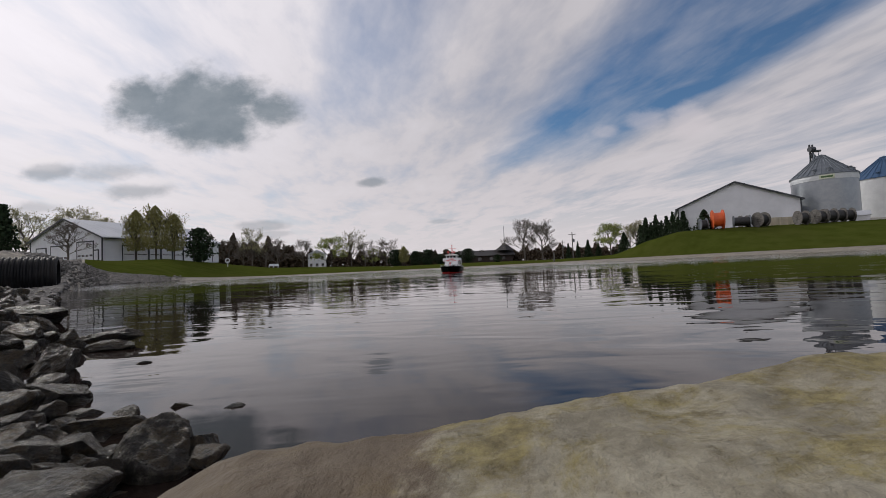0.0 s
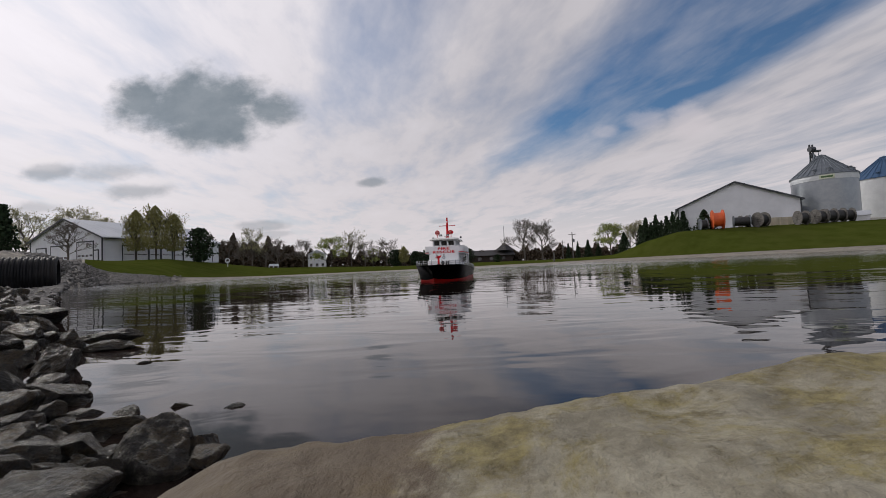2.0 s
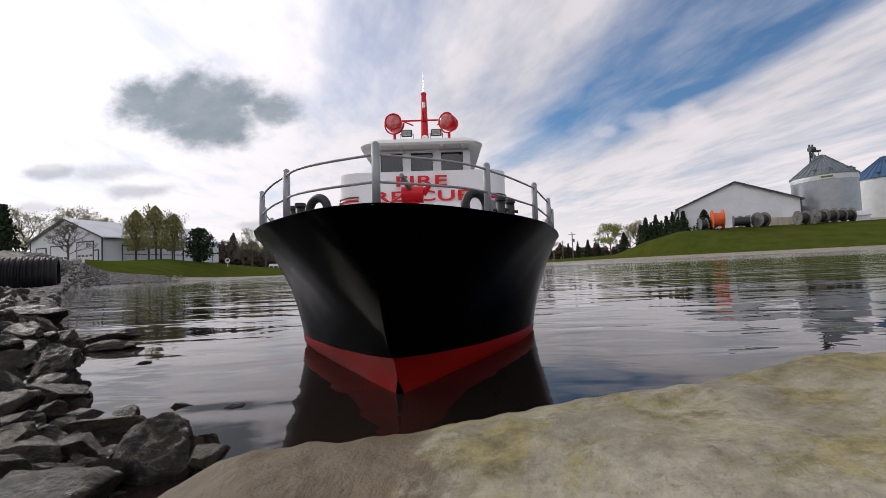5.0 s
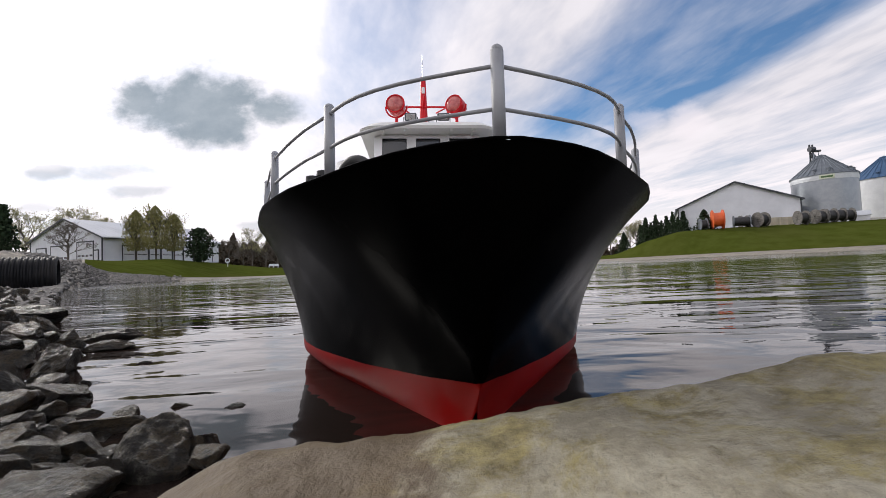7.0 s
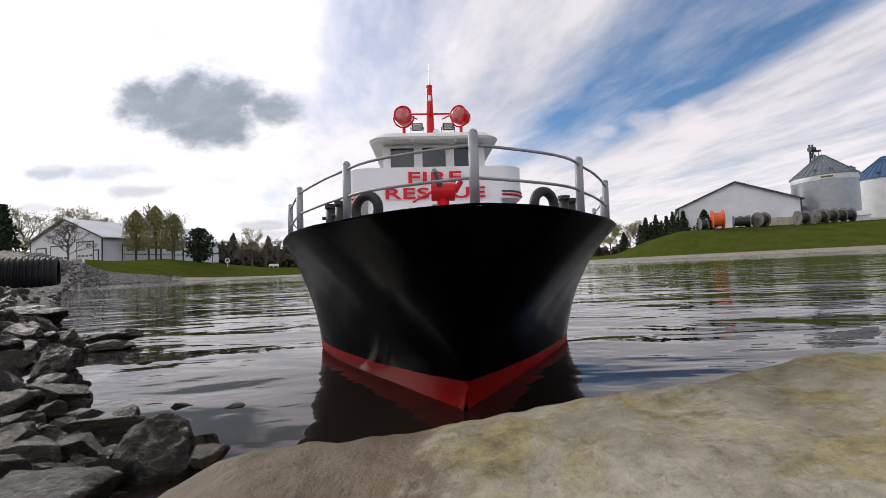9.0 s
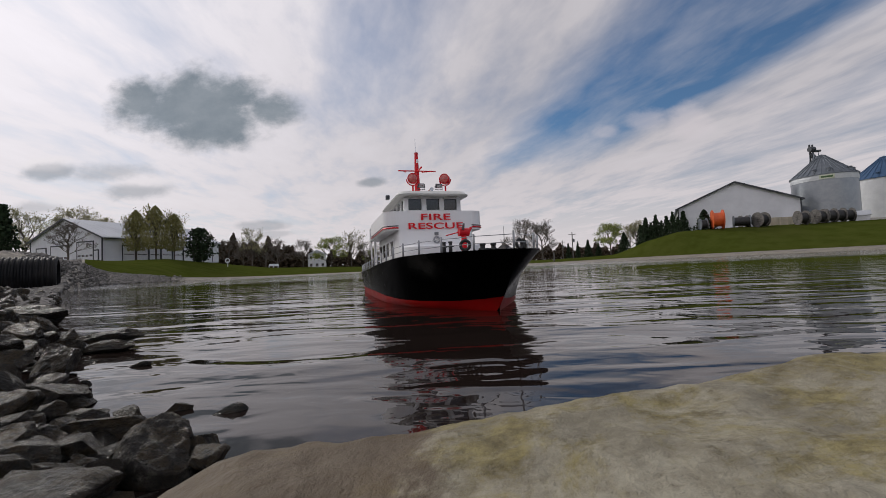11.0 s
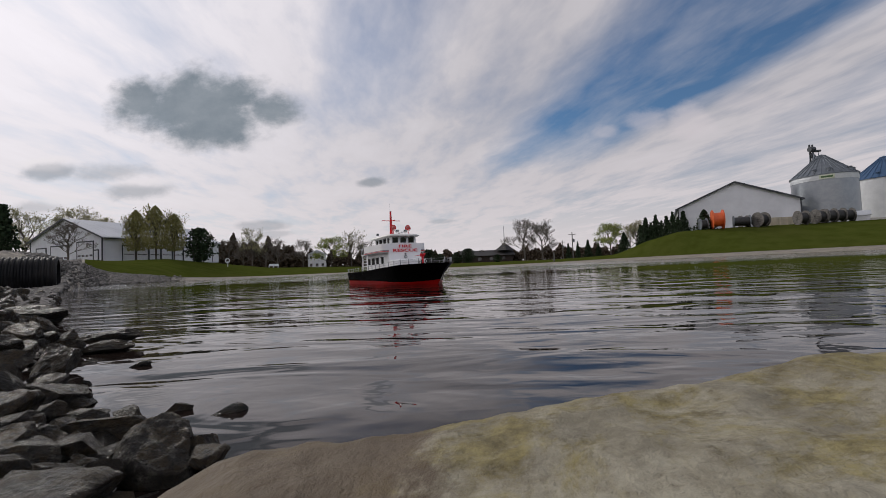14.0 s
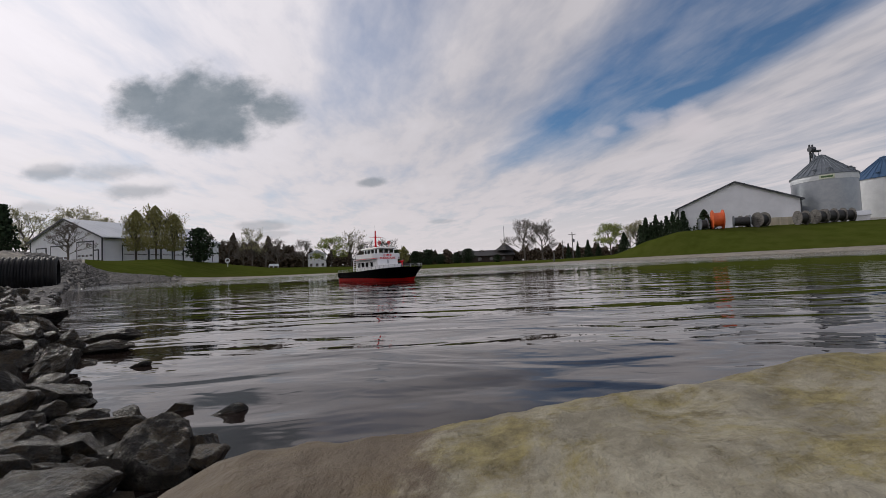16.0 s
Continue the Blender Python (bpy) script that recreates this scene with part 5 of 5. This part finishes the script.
        fit("bezel", torus(B(), turn @ Vector((0.011, 0, 0)), turn.to_3x3() @ Vector((1, 0, 0)), 0.0151, 0.0014), REDGLOSS, base, "", True)
        yoke = [turn @ Vector((0, 0.0185 * math.cos(a), -0.0200 * math.sin(a))) for a in np.linspace(0, math.pi, 13)]
        fit("yoke", tube(B(), yoke, 0.0015, 6), REDGLOSS, base)
        fit("stalk", rod(B(), (xc, y, 0.314), (xc, y, 0.3390), 0.0028, 0.0028, 8), REDGLOSS, base)
        fit("foot", rod(B(), (xc, y, 0.313), (xc, y, 0.319), 0.0065, 0.005, 12), WHITE, base)
        y2 = s * 0.0275
        fl = fit("floodlight", box(B(), (0.168, y2, 0.336), (0.012, 0.020, 0.013), Matrix.Rotation(0.35, 3, "Y"), 0.002), TRIM, root)
        fit("glass", box(B(), (0.1735, y2, 0.3345), (0.003, 0.016, 0.0095), Matrix.Rotation(0.35, 3, "Y"), 0.001), CHROME, fl)
        fit("bracket", tube(B(), [(0.166, y2 - 0.0115, 0.336), (0.166, y2 - 0.0115, 0.325), (0.166, y2 + 0.0115, 0.325), (0.166, y2 + 0.0115, 0.336)], 0.001, 5), TRIM, fl)
        fit("stalk", rod(B(), (0.166, y2, 0.312), (0.166, y2, 0.325), 0.002, 0.002, 6), WHITE, fl)
    horn = fit("horn", rod(B(), (0.10, 0.006, 0.326), (0.165, 0.006, 0.327), 0.002, 0.006, 12), CHROME, root)
    fit("stand", rod(B(), (0.115, 0.006, 0.312), (0.115, 0.006, 0.326), 0.002, 0.002, 6), CHROME, horn)
    # mast
    mast = fit("mast", rod(B(), (-0.016, 0, 0.310), (-0.016, 0, 0.486), 0.0115, 0.006, 14), REDGLOSS, root, "tapered red mast")
    fit("cap", rod(B(), (-0.016, 0, 0.486), (-0.016, 0, 0.490), 0.0068, 0.0068, 12), REDGLOSS, mast)
    fit("crossbar", rod(B(), (-0.010, -0.066, 0.424), (-0.010, 0.066, 0.424), 0.0022, 0.0022, 8), REDGLOSS, mast)
    fit("radar_arm", box(B(), (0.01, 0, 0.421), (0.10, 0.004, 0.004)), REDGLOSS, mast)
    for s in (-1, 1):
        fit("stay", rod(B(), (-0.010, s * 0.05, 0.424), (-0.07, s * 0.03, 0.434), 0.0018, 0.0018, 6), REDGLOSS, mast)
    fit("antenna", rod(B(), (-0.020, 0, 0.488), (-0.030, 0, 0.546), 0.0014, 0.0006, 6), CHROME, mast)
    fit("mast_lamp", rod(B(), (-0.001, 0, 0.45), (-0.001, 0, 0.462), 0.0035, 0.0035, 10), WHITE, mast)

    # rails: posts round the deck edge
    def post_at(x, s):
        return Vector((x, s * (half_width(x, sheer(x)) - 0.0065), sheer(x) - 0.003))

    stations = (-0.685, -0.60, -0.515, -0.43, -0.345, -0.26, -0.175, -0.09, -0.005, 0.075, 0.155, 0.235, 0.31, 0.385, 0.462, 0.5385, 0.6125, 0.689, 0.760)
    posts = [post_at(x, -1) for x in stations] + [Vector((0.804, 0, sheer(0.804) - 0.003))] + [post_at(x, 1) for x in stations[::-1]]
    for p in posts:
        tall = 0.0355 if abs(p.y) < 0.01 else 0.0330
        bm = rod(B(), p, p + Vector((0, 0, tall)), 0.0022, 0.0022, 14)
        bmesh.ops.create_icosphere(bm, subdivisions=2, radius=0.0022, matrix=Matrix.Translation(p + Vector((0, 0, tall))))
        part("rail_post", bm, GREYRAIL, root, "", True)
    for h in (0.0305, 0.0162):
        for a, b in zip(posts, posts[1:]):
            pts = []
            for k in np.linspace(0, 1, 9):
                q = a.lerp(b, k)
                if max(a.x, b.x) < 0.79:
                    q.y = math.copysign(half_width(q.x, sheer(q.x)) - 0.0065, q.y)
                else:
                    q.y += math.copysign(0.010 * math.sin(math.pi * k), a.y + b.y)
                    q.x += 0.004 * math.sin(math.pi * k)
                pts.append(q + Vector((0, 0, h - 0.0008 * math.sin(math.pi * k))))
            part("guard_rail", tube(B(), pts, 0.00072, 8), GREYRAIL, root, "", True)
    # bow fittings: fire monitor, bollards, tyre fenders
    mx, mz = 0.511, 0.174
    mon = part("fire_monitor", rod(B(), (mx, 0, 0.110), (mx, 0, mz - 0.005), 0.0090, 0.0065, 16), REDGLOSS, root, "red fire monitor on the foredeck", True)
    part("turret", rod(B(), (mx, -0.013, mz), (mx, 0.013, mz), 0.0102, 0.0102, 20), REDGLOSS, mon)
    part("nozzle", rod(B(), (mx - 0.005, -0.001, mz + 0.003), (mx + 0.034, -0.010, mz + 0.017), 0.0040, 0.0024, 14), DECK, mon)
    part("grip", tube(B(), [(mx, -0.013, mz), (mx - 0.026, -0.028, mz - 0.003), (mx - 0.042, -0.034, mz - 0.004)], 0.0015, 6), REDGLOSS, mon)
    part("grip", tube(B(), [(mx, 0.013, mz), (mx, 0.020, mz + 0.012)], 0.0036, 8), REDGLOSS, mon)
    part("base", rod(B(), (mx, 0, 0.110), (mx, 0, 0.123), 0.0140, 0.0140, 18), RUBBER, mon)
    for s in (-1, 1):
        for x, y in ((0.672, 0.083), (0.658, 0.093)):
            b = part("bollard", rod(B(), (x, s * y, 0.112), (x, s * y, 0.1375), 0.0038, 0.0038, 18), RUBBER, root, "short black bollard", True)
            part("top", rod(B(), (x, s * y, 0.1375), (x, s * y, 0.1405), 0.0046, 0.0044, 18), RUBBER, b)
            part("cross_pin", rod(B(), (x, s * y - 0.0065, 0.130), (x, s * y + 0.0065, 0.130), 0.0013, 0.0013, 8), RUBBER, b)
        t = part("tyre", torus(B(), (0.700, s * 0.060, 0.1300), (0.86, s * 0.50, 0), 0.0094, 0.0033, 32, 14), RUBBER, root, "small black tyre fender", True)
        part("chock", box(B(), (0.698, s * 0.060, 0.1155), (0.006, 0.010, 0.008), None, 0.001), RUBBER, t)
        b = part("bitts", rod(B(), (0.545, s * 0.014 + 0.050, 0.110), (0.545, s * 0.014 + 0.050, 0.138), 0.0060, 0.0060, 16), RUBBER, root, "black mooring bitts", True)
        part("top", rod(B(), (0.545, s * 0.014 + 0.050, 0.138), (0.545, s * 0.014 + 0.050, 0.142), 0.0074, 0.0074, 16), RUBBER, b)
    part("crossbeam", rod(B(), (0.545, 0.026, 0.128), (0.545, 0.074, 0.128), 0.003, 0.003, 10), RUBBER, root)
    # after deck gear
    fit("tow_post", rod(B(), (-0.42, 0, 0.072), (-0.42, 0, 0.125), 0.012, 0.010, 14), WHITE, root)
    fit("hose_reel", rod(B(), (-0.34, -0.03, 0.10), (-0.34, 0.03, 0.10), 0.026, 0.026, 20), REDGLOSS, root, "red hose reel")
    fit("hose_reel", rod(B(), (-0.222, -0.10, 0.204), (-0.222, -0.10, 0.235), 0.008, 0.008, 14), REDGLOSS, root)
    return root


fire_boat = boat()

BOAT_WAY = (
    # seconds, x, y, z, heading, trim, list
    (0.0, 0.165, 8.078, -0.001, -96.1, 0.1, -0.4),
    (0.5, 0.141, 6.712, -0.001, -97.0, 0.1, -0.4),
    (1.0, 0.117, 5.400, -0.001, -97.7, 0.0, -0.4),
    (1.5, 0.082, 4.497, -0.001, -98.1, -0.0, -0.4),
    (2.0, 0.039, 3.656, -0.002, -98.6, -0.1, -0.4),
    (2.5, 0.019, 2.857, -0.002, -99.8, -0.1, -0.4),
    (3.0, -0.006, 2.217, -0.002, -101.4, -0.1, -0.5),
    (3.5, -0.025, 1.720, -0.002, -99.7, 0.0, -0.6),
    (4.0, -0.032, 1.370, 0.000, -95.8, 0.1, -0.7),
    (4.2, -0.030, 1.245, 0.000, -95.0, 0.1, -0.8),
    (4.7, -0.036, 1.084, 0.000, -91.8, 0.2, -0.8),
    (5.3, -0.038, 0.977, 0.002, -88.2, 0.5, -0.8),
    (5.9, -0.035, 0.942, 0.001, -86.6, 0.5, -1.0),
    (6.5, -0.035, 0.937, 0.002, -86.4, 0.6, -1.0),
    (7.0, -0.037, 0.937, 0.002, -86.1, 0.6, -1.1),
    (7.5, -0.032, 0.940, 0.004, -86.6, 0.6, -1.1),
    (8.0, -0.027, 0.941, 0.004, -87.0, 0.5, -1.0),
    (8.5, -0.024, 0.948, 0.005, -87.5, 0.4, -0.9),
    (9.0, -0.022, 0.987, 0.001, -87.5, -0.2, -0.8),
    (9.2, -0.024, 1.015, 0.002, -86.7, -0.3, -0.4),
    (10.0, -0.010, 1.201, 0.001, -81.9, -0.0, -0.3),
    (10.7, -0.056, 1.444, -0.000, -76.9, 0.0, -0.2),
    (11.3, -0.105, 1.687, -0.000, -72.8, 0.4, -0.2),
    (12.0, -0.164, 2.027, 0.001, -69.8, 0.4, 0.0),
    (12.5, -0.216, 2.285, -0.000, -67.9, 0.4, -0.1),
    (13.0, -0.258, 2.555, -0.001, -66.0, 0.4, -0.0),
    (13.5, -0.309, 2.817, -0.001, -64.5, 0.3, -0.1),
    (14.0, -0.366, 3.111, 0.000, -62.4, 0.3, -0.1),
    (14.5, -0.438, 3.504, -0.001, -60.7, 0.3, -0.2),
    (15.0, -0.501, 3.789, 0.000, -58.6, 0.3, -0.3),
    (15.5, -0.597, 4.139, 0.000, -56.1, 0.2, -0.3),
    (16.0, -0.710, 4.556, -0.001, -53.3, 0.1, -0.3),
)


def motions():
    rows = []
    for t, x, y, z, heading, trim, lean in BOAT_WAY:
        m = Matrix.Translation((x, y, z)) @ Matrix.Rotation(radians(heading), 4, "Z") @ Matrix.Rotation(radians(-trim), 4, "Y") @ Matrix.Rotation(radians(lean), 4, "X")
        rows.append((t, m))
    walk(fire_boat, rows)
    walk(pond, [(t, pose(0.0, y, z)) for t, y, z in ((0.0, 0.0, 0.0), (2.0, -1.2, 0.0), (3.5, -2.6, 0.0), (5.0, -4.2, 0.0), (7.0, -5.6, 0.0), (9.0, -6.5, 0.0), (11.3, -7.4, -0.003), (13.5, -8.0, -0.003), (16.0, -8.8, -0.003))])


motions()
